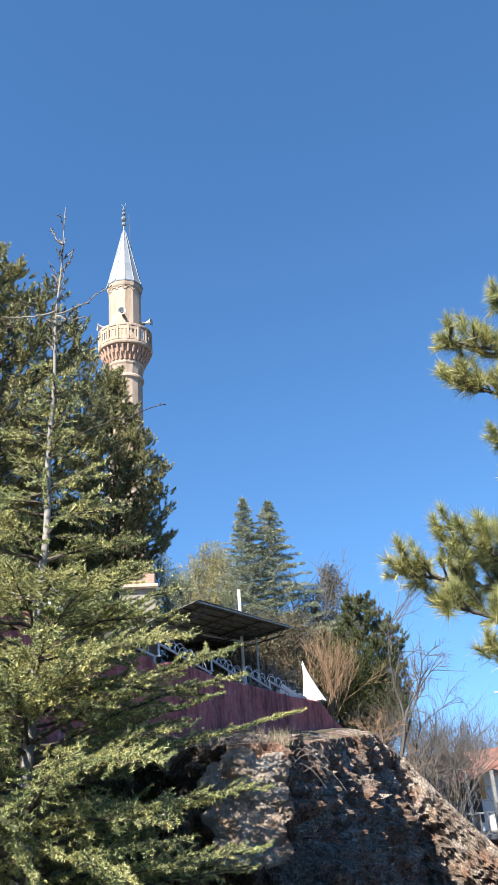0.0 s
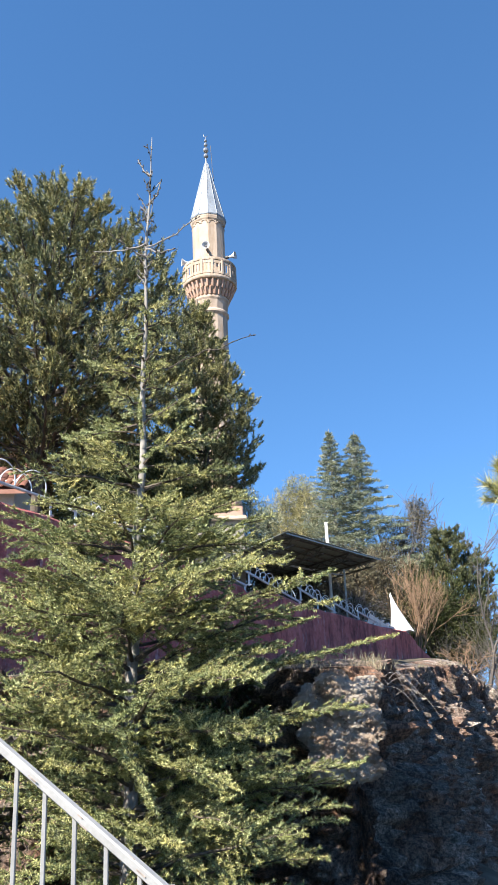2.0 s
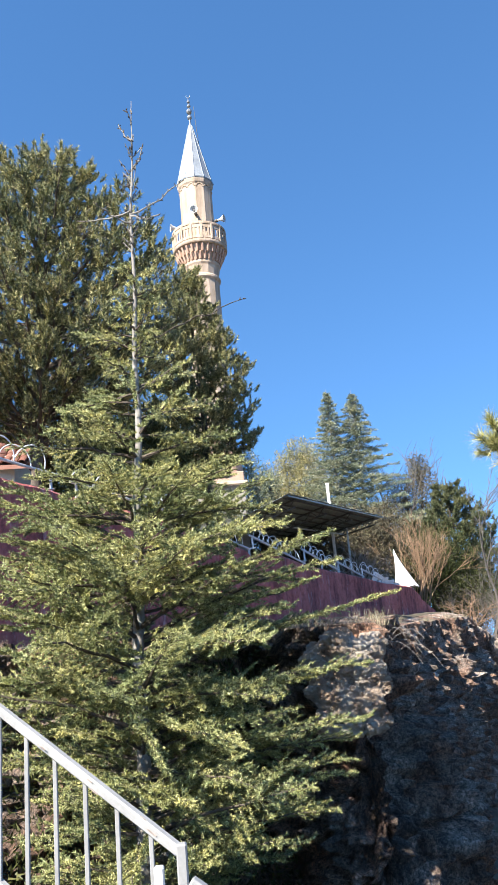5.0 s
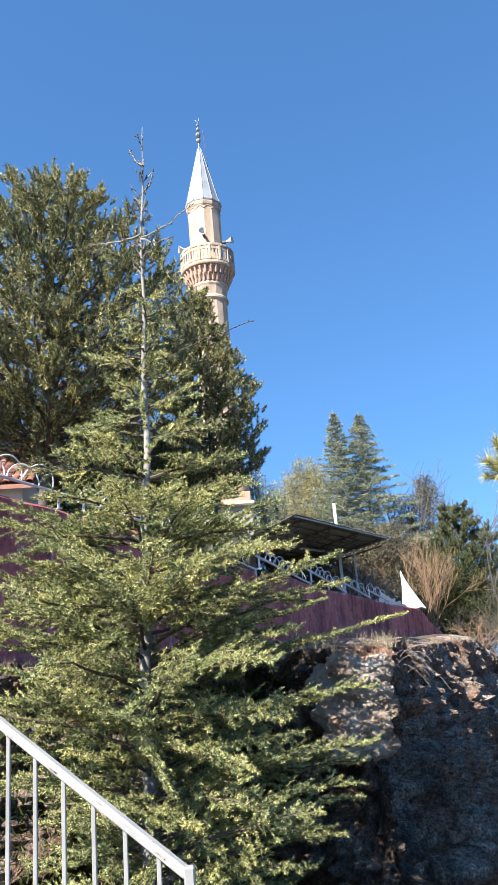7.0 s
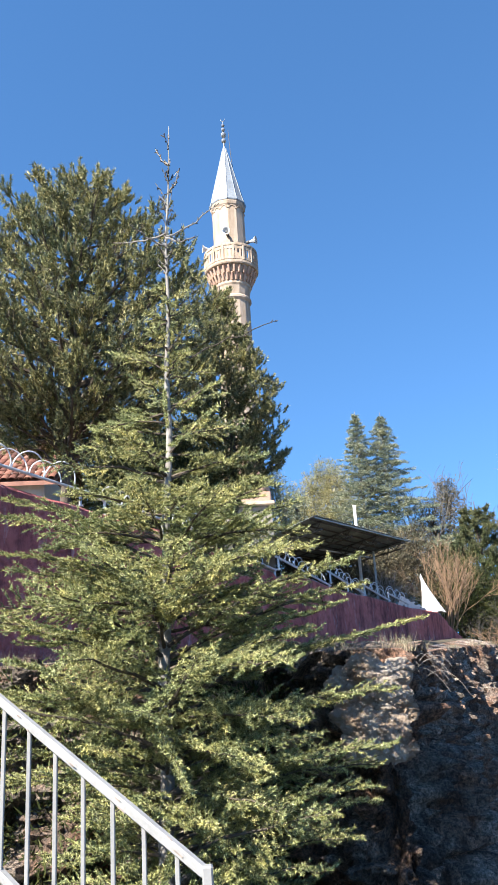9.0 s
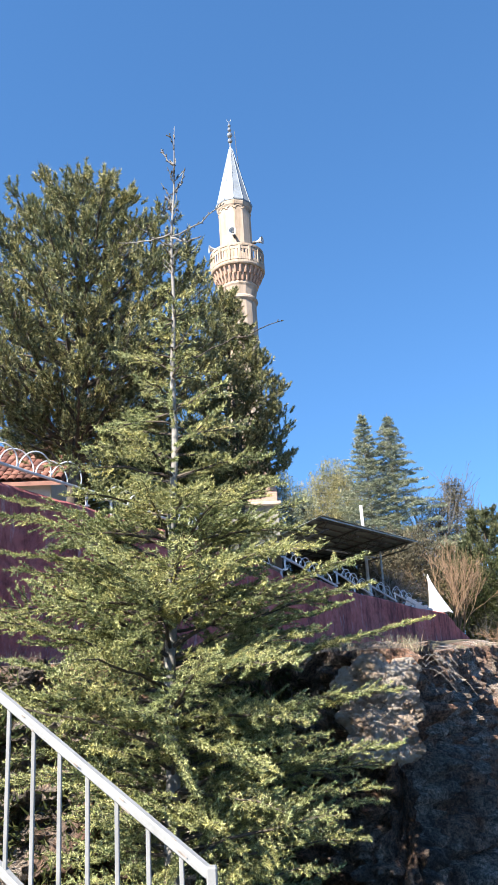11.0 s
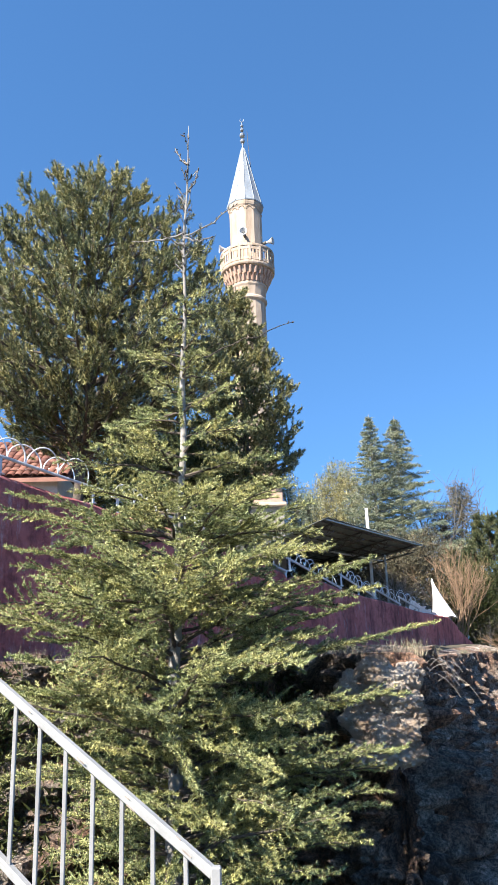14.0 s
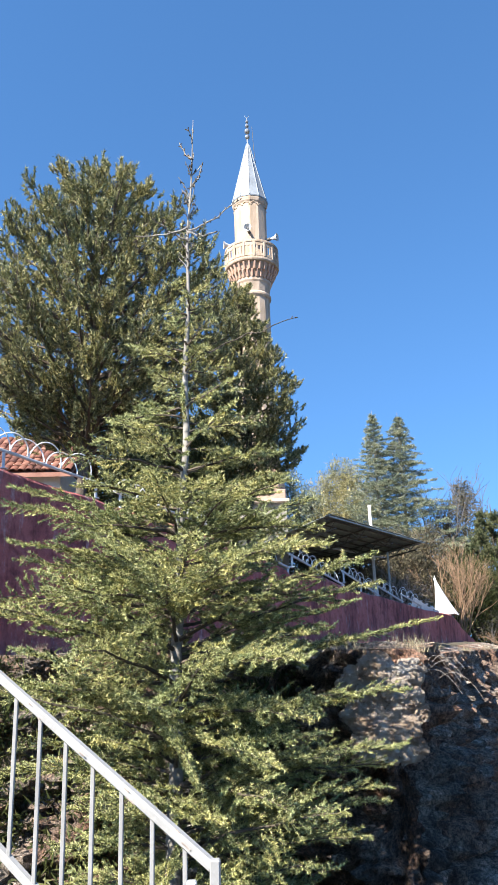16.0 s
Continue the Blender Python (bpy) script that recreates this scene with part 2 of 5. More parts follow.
class Geo:
    """Collects vertices, quads and triangles."""

    def __init__(self):
        self.v, self.q, self.t, self.n = [], [], [], 0

    def add(self, v, q=None, t=None):
        v = np.asarray(v, float).reshape(-1, 3)
        if q is not None and len(q):
            self.q.append(np.asarray(q, int).reshape(-1, 4) + self.n)
        if t is not None and len(t):
            self.t.append(np.asarray(t, int).reshape(-1, 3) + self.n)
        self.v.append(v)
        self.n += len(v)
        return self

    def tube(self, pts, radii, sides=6, cap=True):
        pts = np.asarray(pts, float)
        radii = np.broadcast_to(np.asarray(radii, float), (len(pts),))
        tan = np.gradient(pts, axis=0)
        tan /= np.linalg.norm(tan, axis=1)[:, None] + 1e-9
        ref = np.array([0.0, 0, 1]) if abs(tan[:, 2]).mean() < 0.8 else np.array([1.0, 0, 0])
        u = np.cross(tan, ref)
        u /= np.linalg.norm(u, axis=1)[:, None] + 1e-9
        w = np.cross(tan, u)
        a = np.arange(sides) * 2 * np.pi / sides
        ring = pts[:, None] + radii[:, None, None] * (np.cos(a)[None, :, None] * u[:, None] + np.sin(a)[None, :, None] * w[:, None])
        k = np.arange(sides)
        q = [np.stack([i * sides + k, i * sides + (k + 1) % sides, (i + 1) * sides + (k + 1) % sides, (i + 1) * sides + k], 1) for i in range(len(pts) - 1)]
        v = ring.reshape(-1, 3)
        t = None
        if cap:
            v = np.vstack([v, pts[0], pts[-1]])
            m = len(pts) * sides
            e = (len(pts) - 1) * sides
            t = np.vstack([np.stack([np.full(sides, m), (k + 1) % sides, k], 1), np.stack([np.full(sides, m + 1), e + k, e + (k + 1) % sides], 1)])
        return self.add(v, np.vstack(q), t)

    def lathe(self, profile, centre, sides=24):
        """profile: (radius, z) from the bottom up."""
        cx, cy = centre
        a = np.arange(sides) * 2 * np.pi / sides
        v = np.array([[cx + r * np.cos(b), cy + r * np.sin(b), z] for r, z in profile for b in a])
        k = np.arange(sides)
        q = np.vstack([np.stack([i * sides + k, i * sides + (k + 1) % sides, (i + 1) * sides + (k + 1) % sides, (i + 1) * sides + k], 1) for i in range(len(profile) - 1)])
        return self.add(v, q)

    def box(self, m, sx, sy, sz, bevel=0.0):
        """A box with its corners cut back, centred on the pose m."""
        bm = bmesh.new()
        bmesh.ops.create_cube(bm, size=1, matrix=m @ Matrix.Diagonal((sx, sy, sz, 1)))
        if bevel:
            bmesh.ops.bevel(bm, geom=bm.edges[:], offset=bevel, segments=1, affect="EDGES")
        bm.verts.index_update()
        v = [x.co[:] for x in bm.verts]
        q = [[x.index for x in f.verts] for f in bm.faces if len(f.verts) == 4]
        t = [[x.index for x in f.verts] for f in bm.faces if len(f.verts) == 3]
        bm.free()
        return self.add(v, q, t)

    def beam(self, a, b, w, h, bevel=0.0):
        a, b = Vector(a), Vector(b)
        d = b - a
        m = Matrix.Translation((a + b) / 2) @ d.to_track_quat("Y", "Z").to_matrix().to_4x4()
        return self.box(m, w, d.length, h, bevel)

    def blades(self, p, d, length, width, roll=None):
        """One thin triangle for each blade: base p, way d."""
        n = len(p)
        d = d / (np.linalg.norm(d, axis=1)[:, None] + 1e-9)
        r = rng.normal(size=(n, 3))
        s = np.cross(d, r)
        s /= np.linalg.norm(s, axis=1)[:, None] + 1e-9
        length = np.broadcast_to(length, (n,))[:, None]
        width = np.broadcast_to(width, (n,))[:, None]
        v = np.stack([p - s * width / 2, p + s * width / 2, p + d * length], 1).reshape(-1, 3)
        return self.add(v, None, np.arange(3 * n).reshape(-1, 3))


# heights below are noted against a level that drops 4 degrees ahead; lifted() sets them on the true rising slope
CLIMB = radians(4)
BASE_Y = {}


def lifted(y, z):
    return 1.6 + y * np.tan(np.arctan2(np.asarray(z) - 1.6, y) + CLIMB)


def part(name, geo, mat, parent=None, label="", smooth=False, local=False):
    me = bpy.data.meshes.new(name)
    v = np.vstack(geo.v)
    along = BASE_Y[parent] if parent else None
    if not local:
        v[:, 2] = v[:, 2] + math.tan(CLIMB) * np.clip(v[:, 1], 0, 60) if along is None else lifted(along, v[:, 2])
    q = np.vstack(geo.q) if geo.q else np.zeros((0, 4), int)
    t = np.vstack(geo.t) if geo.t else np.zeros((0, 3), int)
    me.vertices.add(len(v))
    me.vertices.foreach_set("co", v.ravel())
    loops = np.concatenate([q.ravel(), t.ravel()]).astype(np.int32)
    me.loops.add(len(loops))
    me.loops.foreach_set("vertex_index", loops)
    me.polygons.add(len(q) + len(t))
    starts = np.concatenate([np.arange(len(q)) * 4, len(q) * 4 + np.arange(len(t)) * 3]).astype(np.int32)
    me.polygons.foreach_set("loop_start", starts)
    me.polygons.foreach_set("use_smooth", np.full(len(starts), smooth))
    me.update(calc_edges=True)
    me.validate()
    me.materials.append(mat)
    ob = new(name, me)
    if parent:
        ob.parent = parent
        ob.matrix_parent_inverse = parent.matrix_basis.inverted()
        BASE_Y[ob] = BASE_Y[parent]
    if label:
        tagged(ob, label)
    return ob


def thing(name, at, label, category, group="", follows=False):
    """An Empty at the base. follows: it runs along the slope."""
    e = new(name)
    e.empty_display_size = 0.2
    x, y, z = at
    BASE_Y[e] = None if follows else y
    e.matrix_basis = Matrix.Translation((x, y, float(lifted(y, z))))
    return tagged(e, label, category, group)


def smoothstep(a, b, x):
    x = np.clip((x - a) / (b - a), 0, 1)
    return x * x * (3 - 2 * x)


def fbm(x, y, z, octaves=5, gain=0.5):
    return noise.fractal(Vector((x, y, z)), 1.0 / 1.0, 2.0, octaves) if gain == 0.5 else noise.fractal(Vector((x, y, z)), 0.7, 2.0, octaves)


# ---- ground and cliff ----
EDGE = np.array([(-60, 4), (-14, 8.2), (-6, 9.5), (-2.5, 10.1), (0.3, 10.2), (0.95, 9.2), (1.12, 8.75), (1.72, 8.65), (1.92, 9.1), (2.1, 10.2), (2.55, 12.5), (3.6, 16.5), (5.4, 21.5), (8.0, 27.0), (9.3, 29.6), (10.4, 30.6), (12.0, 30.5), (14.0, 29.8), (18.0, 28.0), (40, 20)], float)
SEG = np.linalg.norm(np.diff(EDGE, axis=0), axis=1)
RUN = np.concatenate([[0], np.cumsum(SEG)])


def edge_at(s):
    return np.stack([np.interp(s, RUN, EDGE[:, 0]), np.interp(s, RUN, EDGE[:, 1])], -1)


def plateau(x, y):
    """Height of the upper ground: a bank that falls from the wall's foot to the cliff's edge."""
    foot = np.interp(y, [10, 18, 22, 28, 31], [1.2, 1.08, 0.95, 0.70, 0.58])
    out = (x + 0.42) * 0.848 - (y - 17.9) * 0.53
    east = foot - 0.34 * smoothstep(0.3, 2.4, out) * smoothstep(10.5, 16, y)
    k = smoothstep(-2, 2, x)
    z = 1.2 * (1 - k) + east * k
    z = z + 2.6 * smoothstep(2.0, 16, (-x * 0.83 + y * 0.56) - 10.6) * smoothstep(8, -2, x)
    return z - 0.50 * np.clip(x - 8.6, 0, 9) - 0.6 * np.clip(x - 10.3, 0, 3)


def valley(x, y):
    near = smoothstep(3.0, 7.0, np.hypot(x, y))
    z = -0.02 - 0.35 * smoothstep(2.0, 3.2, y) - 1.9 * near * smoothstep(-3, 4, y)
    return z - 2.4 * smoothstep(1, 9, x) * smoothstep(5, 16, y) - 4.5 * smoothstep(6, 15, x) * smoothstep(12, 26, y)


def inside(x, y):
    """Signed distance to the cliff's edge, positive on the upper ground."""
    best = np.full(x.shape, 1e9)
    sign = np.zeros(x.shape)
    for a, b in zip(EDGE[:-1], EDGE[1:]):
        d = b - a
        u = np.clip(((x - a[0]) * d[0] + (y - a[1]) * d[1]) / (d @ d), 0, 1)
        dist = np.hypot(x - a[0] - u * d[0], y - a[1] - u * d[1])
        side = d[0] * (y - a[1]) - d[1] * (x - a[0])
        closer = dist < best
        best = np.where(closer, dist, best)
        sign = np.where(closer, np.sign(side), sign)
    return best * sign


def ground_z(x, y):
    x, y = np.asarray(x, float), np.asarray(y, float)
    k = smoothstep(0.5, 1.3, inside(x, y))
    return valley(x, y) * (1 - k) + plateau(x, y) * k


def spaced(lo, hi, fine_lo, fine_hi, step, growth=1.25):
    mid = list(np.arange(fine_lo, fine_hi, step))
    out, s, x = [], step, fine_hi
    while x < hi:
        out.append(x)
        s *= growth
        x += s
    left, s, x = [], step, fine_lo
    while x > lo:
        s *= growth
        x -= s
        left.append(x)
    return np.array(left[::-1] + mid + out + [hi])


gx, gy = spaced(-2500, 2500, -9, 18, 0.22), spaced(-2500, 3500, -2, 42, 0.25)
X, Y = np.meshgrid(gx, gy)
Z = ground_z(X, Y)
rough_z = np.array([fbm(a * 0.8, b * 0.8, 3.1) for a, b in zip(X.ravel(), Y.ravel())]).reshape(X.shape)
Z = Z + 0.09 * rough_z * smoothstep(1.5, 4.0, np.hypot(X, Y))
far = np.hypot(X, Y)
Z = np.where(far > 90, np.minimum(Z, -8.0), Z)
nx, ny = len(gx), len(gy)
ii, jj = np.meshgrid(np.arange(nx - 1), np.arange(ny - 1))
base = (jj * nx + ii).ravel()
ground = part("ground", Geo().add(np.stack([X, Y, Z], -1), np.stack([base, base + 1, base + nx + 1, base + nx], 1)), M_SOIL, smooth=True)
tagged(ground, "brown stony soil with dry grass patches on a steep hillside", "ground", kind="structure")

# cliff: a strip that follows the edge, from the upper ground over the lip and down the face
s_all = np.concatenate([np.arange(RUN[1], RUN[3], 0.25), np.arange(RUN[3], RUN[10], 0.05), np.arange(RUN[10], RUN[18], 0.11)])
rows_v = np.concatenate([np.linspace(-1.5, 0, 14)[:-1], np.linspace(0, 1, 74)])
C = edge_at(s_all)
soft_c = np.stack([np.convolve(np.pad(C[:, k], 8, "edge"), np.ones(17) / 17, "valid") for k in (0, 1)], 1)
tang = np.gradient(soft_c, axis=0)
tang /= np.linalg.norm(tang, axis=1)[:, None]
outw = np.stack([tang[:, 1], -tang[:, 0]], 1)
verts = []
for i, (c, o) in enumerate(zip(soft_c, outw)):
    top = float(plateau(c[0], c[1]))
    foot = float(valley(c[0] + o[0] * 1.2, c[1] + o[1] * 1.2)) - 0.4
    for v in rows_v:
        if v < 0:
            px, py = c + o * v
            pz = float(plateau(px, py)) + 0.05 - 0.30 * max(0.0, (-v - 1.2) / 0.3)
            amp = 0.10 * (1.5 + v) / 1.5
        else:
            px, py = c + o * (0.9 * v ** 1.3 + 0.1 * math.sin(v * 9.0 + i * 0.013))
            px, py = px - o[0] * 0.1 * math.sin(i * 0.013), py - o[1] * 0.1 * math.sin(i * 0.013)
            pz = top + 0.05 + (foot - top) * v
            amp = 0.10 + 0.5 * min(1.0, v * 5)
        n1 = noise.fractal(Vector((px * 0.55, py * 0.55, pz * 0.75)), 0.9, 2.1, 4)
        warp = noise.fractal(Vector((px * 2.1, py * 2.1, pz * 2.1)), 0.9, 2.0, 3)
        d2, near2 = noise.voronoi(Vector((px * 1.3 + warp * 0.25, py * 1.3, pz * 2.2 + warp * 0.2)))
        d3, near3 = noise.voronoi(Vector((px * 3.6 + warp * 0.5, py * 3.6, pz * 5.5)))
        block = noise.noise(near2[0] * 5.3) + 0.75 * noise.noise(near3[0] * 7.7)
        crack = min(0.25, d2[1] - d2[0]) * 1.6 + min(0.2, d3[1] - d3[0]) * 0.7
        n3 = noise.fractal(Vector((px * 4.5, py * 4.5, pz * 6.0)), 0.8, 2.2, 4)
        push = amp * (0.7 * n1 + 0.58 * block + 0.8 * (crack - 0.3)) + min(amp, 0.3) * 0.8 * n3
        hollow = smoothstep(0.20, 0.32, v) * (1 - 0.35 * smoothstep(0.6, 1.0, v))
        bay = smoothstep(RUN[4] - 0.6, RUN[4] + 0.3, s_all[i]) * (1 - smoothstep(RUN[9] - 0.3, RUN[9] + 0.8, s_all[i]))
        push -= 0.6 * hollow * bay
        up = 0.0 if v > 0.1 else amp * 0.5 * (n1 * 0.6 + crack)
        verts.append((px + o[0] * push, py + o[1] * push, pz + up + (0.12 * n3 * min(amp, 0.4) if v > 0 else 0)))
nv = len(rows_v)
ii, jj = np.meshgrid(np.arange(len(s_all) - 1), np.arange(nv - 1))
base = (ii * nv + jj).ravel()
cliff = part("rock_cliff", Geo().add(verts, np.stack([base, base + 1, base + nv + 1, base + nv], 1)), M_ROCK)
tagged(cliff, "craggy grey and rust-stained limestone cliff face", "cliff", kind="structure")

# ---- retaining wall with its wire fence ----
WALL_A = np.array([(-6.6, 8.4), (-0.42, 17.9)])
WALL_B = np.array([(-0.42, 17.9), (7.75, 31.0)])


def wall_run(name, a, b, tops, label, n=40, thick=0.35, sag=0.03):
    a, b = np.array(a), np.array(b)
    d = (b - a) / np.linalg.norm(b - a)
    back = np.array([-d[1], d[0]])
    us = np.linspace(0, 1, n)
    g, vv = Geo(), []
    for u in us:
        p = a + (b - a) * u
        top = float(np.interp(u, *zip(*tops))) + sag * noise.noise(Vector((u * 23, tops[0][1], 0)))
        low = 0.0
        for k, (off, z) in enumerate([(0, low), (0, 0.5 * (low + top)), (0, top - 0.05), (0.05, top), (thick - 0.05, top), (thick, top - 0.05), (thick, low)]):
            w = 0.05 * noise.noise(Vector((p[0] * 0.7, p[1] * 0.7, z * 0.8))) if k < 3 else 0
            q = p + back * (off + w)
            vv.append((q[0], q[1], z))
    m = 7
    quads = [(i * m + k, (i + 1) * m + k, (i + 1) * m + k + 1, i * m + k + 1) for i in range(n - 1) for k in range(m - 1)]
    e = (n - 1) * m
    quads += [(0, 1, 2, 6), (2, 3, 4, 6), (e + 6, e + 2, e + 1, e), (e + 6, e + 4, e + 3, e + 2)]
    g.add(vv, quads, [(4, 5, 6), (e + 6, e + 5, e + 4)])
    return tagged(part(name, g, M_PLASTER), label, "wall", kind="structure")


wall_run("wall_south", WALL_A[0], WALL_A[1], [(0, 4.72), (1, 3.33)], "tall mauve plastered retaining wall with streaks and stains")
wall_run("wall_east", WALL_B[0] + (0.02, 0.03), WALL_B[1], [(0, 3.3), (0.144, 2.86), (0.155, 2.62), (0.2, 2.80), (0.26, 2.76), (0.36, 2.48), (0.51, 2.25), (0.624, 2.07), (0.77, 1.83), (0.94, 1.66), (1, 1.3)], "lower mauve plastered wall running down the slope", 110)
wall_run("wall_end", WALL_B[1] + (0.02, 0.03), WALL_B[1] + (1.05, 1.7), [(0, 1.2), (1, 0.5)], "sloping broken end of the mauve plastered wall", 8)


def wire_fence(a, b, za, zb, label, post_gap=2.4, loop=0.26, span=0.40, height=0.25, wire=0.010):
    """Pipe rail on short posts with a razor-wire coil along it."""
    a, b = np.array([*a, za]), np.array([*b, zb])
    length = np.linalg.norm(b - a)
    d = (b - a) / length
    e = thing("wire_fence", (a[0], a[1], za - 0.25), label, "fence", "wire fences on the wall", follows=True)
    part("rail", Geo().tube([a, b], 0.03, 8), M_GREYPAINT, e)
    count = max(2, int(length / post_gap) + 1)
    for u in np.linspace(0.04, 0.96, count):
        p = a + (b - a) * u
        g = Geo().tube([p - (0, 0, 0.33), p + (0, 0, 0.02)], 0.026, 8)
        g.box(Matrix.Translation(Vector(p) - Vector((0, 0, 0.30))), 0.12, 0.12, 0.02, 0.004)
        part("post", g, M_GREYPAINT, e)
    side = np.cross(d, (0, 0, 1))
    side /= np.linalg.norm(side)
    up = np.cross(side, d)
    for k in range(int((length - span) / loop)):
        u = np.linspace(0, math.pi, 17)[:, None]
        mid = k * loop + span / 2 + rng.normal() * 0.03
        tall = height * rng.uniform(0.88, 1.08)
        lean = side * (0.05 * (-1) ** k + rng.normal() * 0.02)
        pts = a + d * (mid - np.cos(u) * span / 2) + up * (0.02 + np.sin(u) * tall) + lean * np.sin(u) - side * np.cos(u) * 0.05
        part("wire_hoop", Geo().tube(pts, wire, 5, False), M_GALV, e)
    return e


def on_wall(line, u):
    return line[0] + (line[1] - line[0]) * u + np.array([-0.14, 0.09])


LONG = "pale pipe rail with a razor-wire coil on top of a wall"
wire_fence(on_wall(WALL_A, 0.02), on_wall(WALL_A, 0.64), 5.05, 4.20, LONG, 2.2, 0.37, 0.66, 0.36, 0.013)
wire_fence(on_wall(WALL_A, 0.66), on_wall(WALL_A, 0.995), 4.12, 3.62, LONG, 1.9, 0.34, 0.55, 0.32, 0.013)
wire_fence(on_wall(WALL_B, 0.085), on_wall(WALL_B, 0.172), 3.20, 2.92, LONG, 1.3)
wire_fence(on_wall(WALL_B, 0.175), on_wall(WALL_B, 0.375), 3.28, 2.55, LONG, 1.2)
wire_fence(on_wall(WALL_B, 0.37), on_wall(WALL_B, 0.53), 2.96, 2.32, LONG, 1.2)
wire_fence(on_wall(WALL_B, 0.525), on_wall(WALL_B, 0.66), 2.60, 2.10, LONG, 1.2)
wire_fence(on_wall(WALL_B, 0.65), on_wall(WALL_B, 0.77), 2.36, 1.96, LONG, 1.2)

# ---- sheet-roofed shelter behind the wall ----
N1, N2, F2, F1 = (Vector(p) for p in ((2.56, 26.87, 5.10), (7.19, 33.54, 5.12), (4.5, 39.68, 5.10), (-0.2, 33.2, 5.06)))
shelter = thing("shelter", (3.5, 26.5, 1.3), "open shelter with a corrugated grey sheet roof on steel trusses", "shelter")


def quad_point(u, v):
    return (N1 * (1 - u) + N2 * u) * (1 - v) + (F1 * (1 - u) + F2 * u) * v


sheets = 11
for k in range(sheets):
    g, vv = Geo(), []
    us = np.linspace(k / sheets, (k + 1) / sheets + 0.006, 15)
    for i, u in enumerate(us):
        for v in (-0.02, 0.5, 1.02):
            p = quad_point(u, v)
            vv.append((p.x, p.y, p.z + 0.03 * (i % 2) + 0.006 * (k % 2)))
    g.add(vv, [(i * 3 + j, i * 3 + j + 1, i * 3 + j + 4, i * 3 + j + 3) for i in range(14) for j in (0, 1)])
    part("roof_sheet", g, M_SHEET, shelter)
part("front_edge", Geo().beam(quad_point(0, -0.01) - Vector((0, 0, 0.05)), quad_point(1, -0.01) - Vector((0, 0, 0.03)), 0.04, 0.05, 0.006), M_SHEET, shelter)
part("middle_beam", Geo().beam(quad_point(0, 0.52) - Vector((0, 0, 0.2)), quad_point(1, 0.45) - Vector((0, 0, 0.2)), 0.06, 0.07, 0.006), M_GREYPAINT, shelter)
for k in range(9):
    v = 0.05 + 0.112 * k
    part("purlin", Geo().beam(quad_point(0.01, v) - Vector((0, 0, 0.03)), quad_point(0.99, v) - Vector((0, 0, 0.03)), 0.05, 0.05, 0.005), M_STEEL, shelter)
for u in (0.08, 0.36, 0.64, 0.92):
    a, b = quad_point(u, 0.02), quad_point(u, 0.98)
    g = Geo().beam(a - Vector((0, 0, 0.06)), b - Vector((0, 0, 0.06)), 0.05, 0.05).beam(a - Vector((0, 0, 0.34)), b - Vector((0, 0, 0.34)), 0.05, 0.05)
    for i in range(12):
        p, q = a.lerp(b, i / 12), a.lerp(b, (i + 1) / 12)
        lo = (i % 2) * 0.28
        g.beam(p - Vector((0, 0, 0.06 + lo)), q - Vector((0, 0, 0.34 - lo)), 0.025, 0.025)
    part("truss", g, M_STEEL, shelter)
for p in (Vector((5.62, 33.6, 5.1)), quad_point(0.05, 0.9), quad_point(0.95, 0.9)):
    part("post", Geo().beam((p.x, p.y, 0.6), (p.x, p.y, p.z - 0.3), 0.085, 0.085, 0.01), M_SHEET, shelter)
mast = thing("white_post", (5.13, 34.5, 1.2), "white painted square post rising through the shelter roof", "post")
part("shaft", Geo().beam((5.13, 34.5, 0.3), (5.13, 34.5, 6.38), 0.12, 0.12, 0.012), M_WHITEWALL, mast)
part("cap", Geo().beam((5.13, 34.5, 6.38), (5.13, 34.5, 6.44), 0.14, 0.14, 0.01), M_WHITEWALL, mast)

# ---- white cloth marquee ----
tent = thing("marquee", (7.45, 32.6, 0.6), "white cloth marquee with a tall pointed peak", "tent")
g, vv, rings = Geo(), [], 12
for k in range(rings):
    s = k / (rings - 1)
    r = 0.04 + 0.43 * s ** 1.3
    for j in range(16):
        b = j * math.pi / 8 + 0.5
        sq = 1 / max(abs(math.cos(b)), abs(math.sin(b)))
        fold = 1 + 0.05 * math.sin(j * 3.1) * s
        vv.append((7.29 + r * (1 + (sq - 1) * s * 0.5) * fold * math.cos(b) + 0.34 * s, 32.6 + r * fold * math.sin(b), 3.09 - 1.45 * s + 0.04 * math.sin(j * 2.3) * s))
g.add(vv, [(k * 16 + j, k * 16 + (j + 1) % 16, (k + 1) * 16 + (j + 1) % 16, (k + 1) * 16 + j) for k in range(rings - 1) for j in range(16)])
part("roof_cloth", g, M_CLOTH, tent, smooth=True)
g = Geo()
g.lathe([(0.03, 3.0), (0.055, 3.07), (0.03, 3.13), (0.002, 3.22)], (7.29, 32.6), 8)
part("peak_cap", g, M_CLOTH, tent)
for a in (0.5, 2.1, 3.6, 5.2):
    part("pole", Geo().tube([(7.62 + 0.34 * math.cos(a), 32.6 + 0.34 * math.sin(a), 0.2), (7.62 + 0.34 * math.cos(a), 32.6 + 0.34 * math.sin(a), 1.6)], 0.03, 8), M_WHITEPAINT, tent)
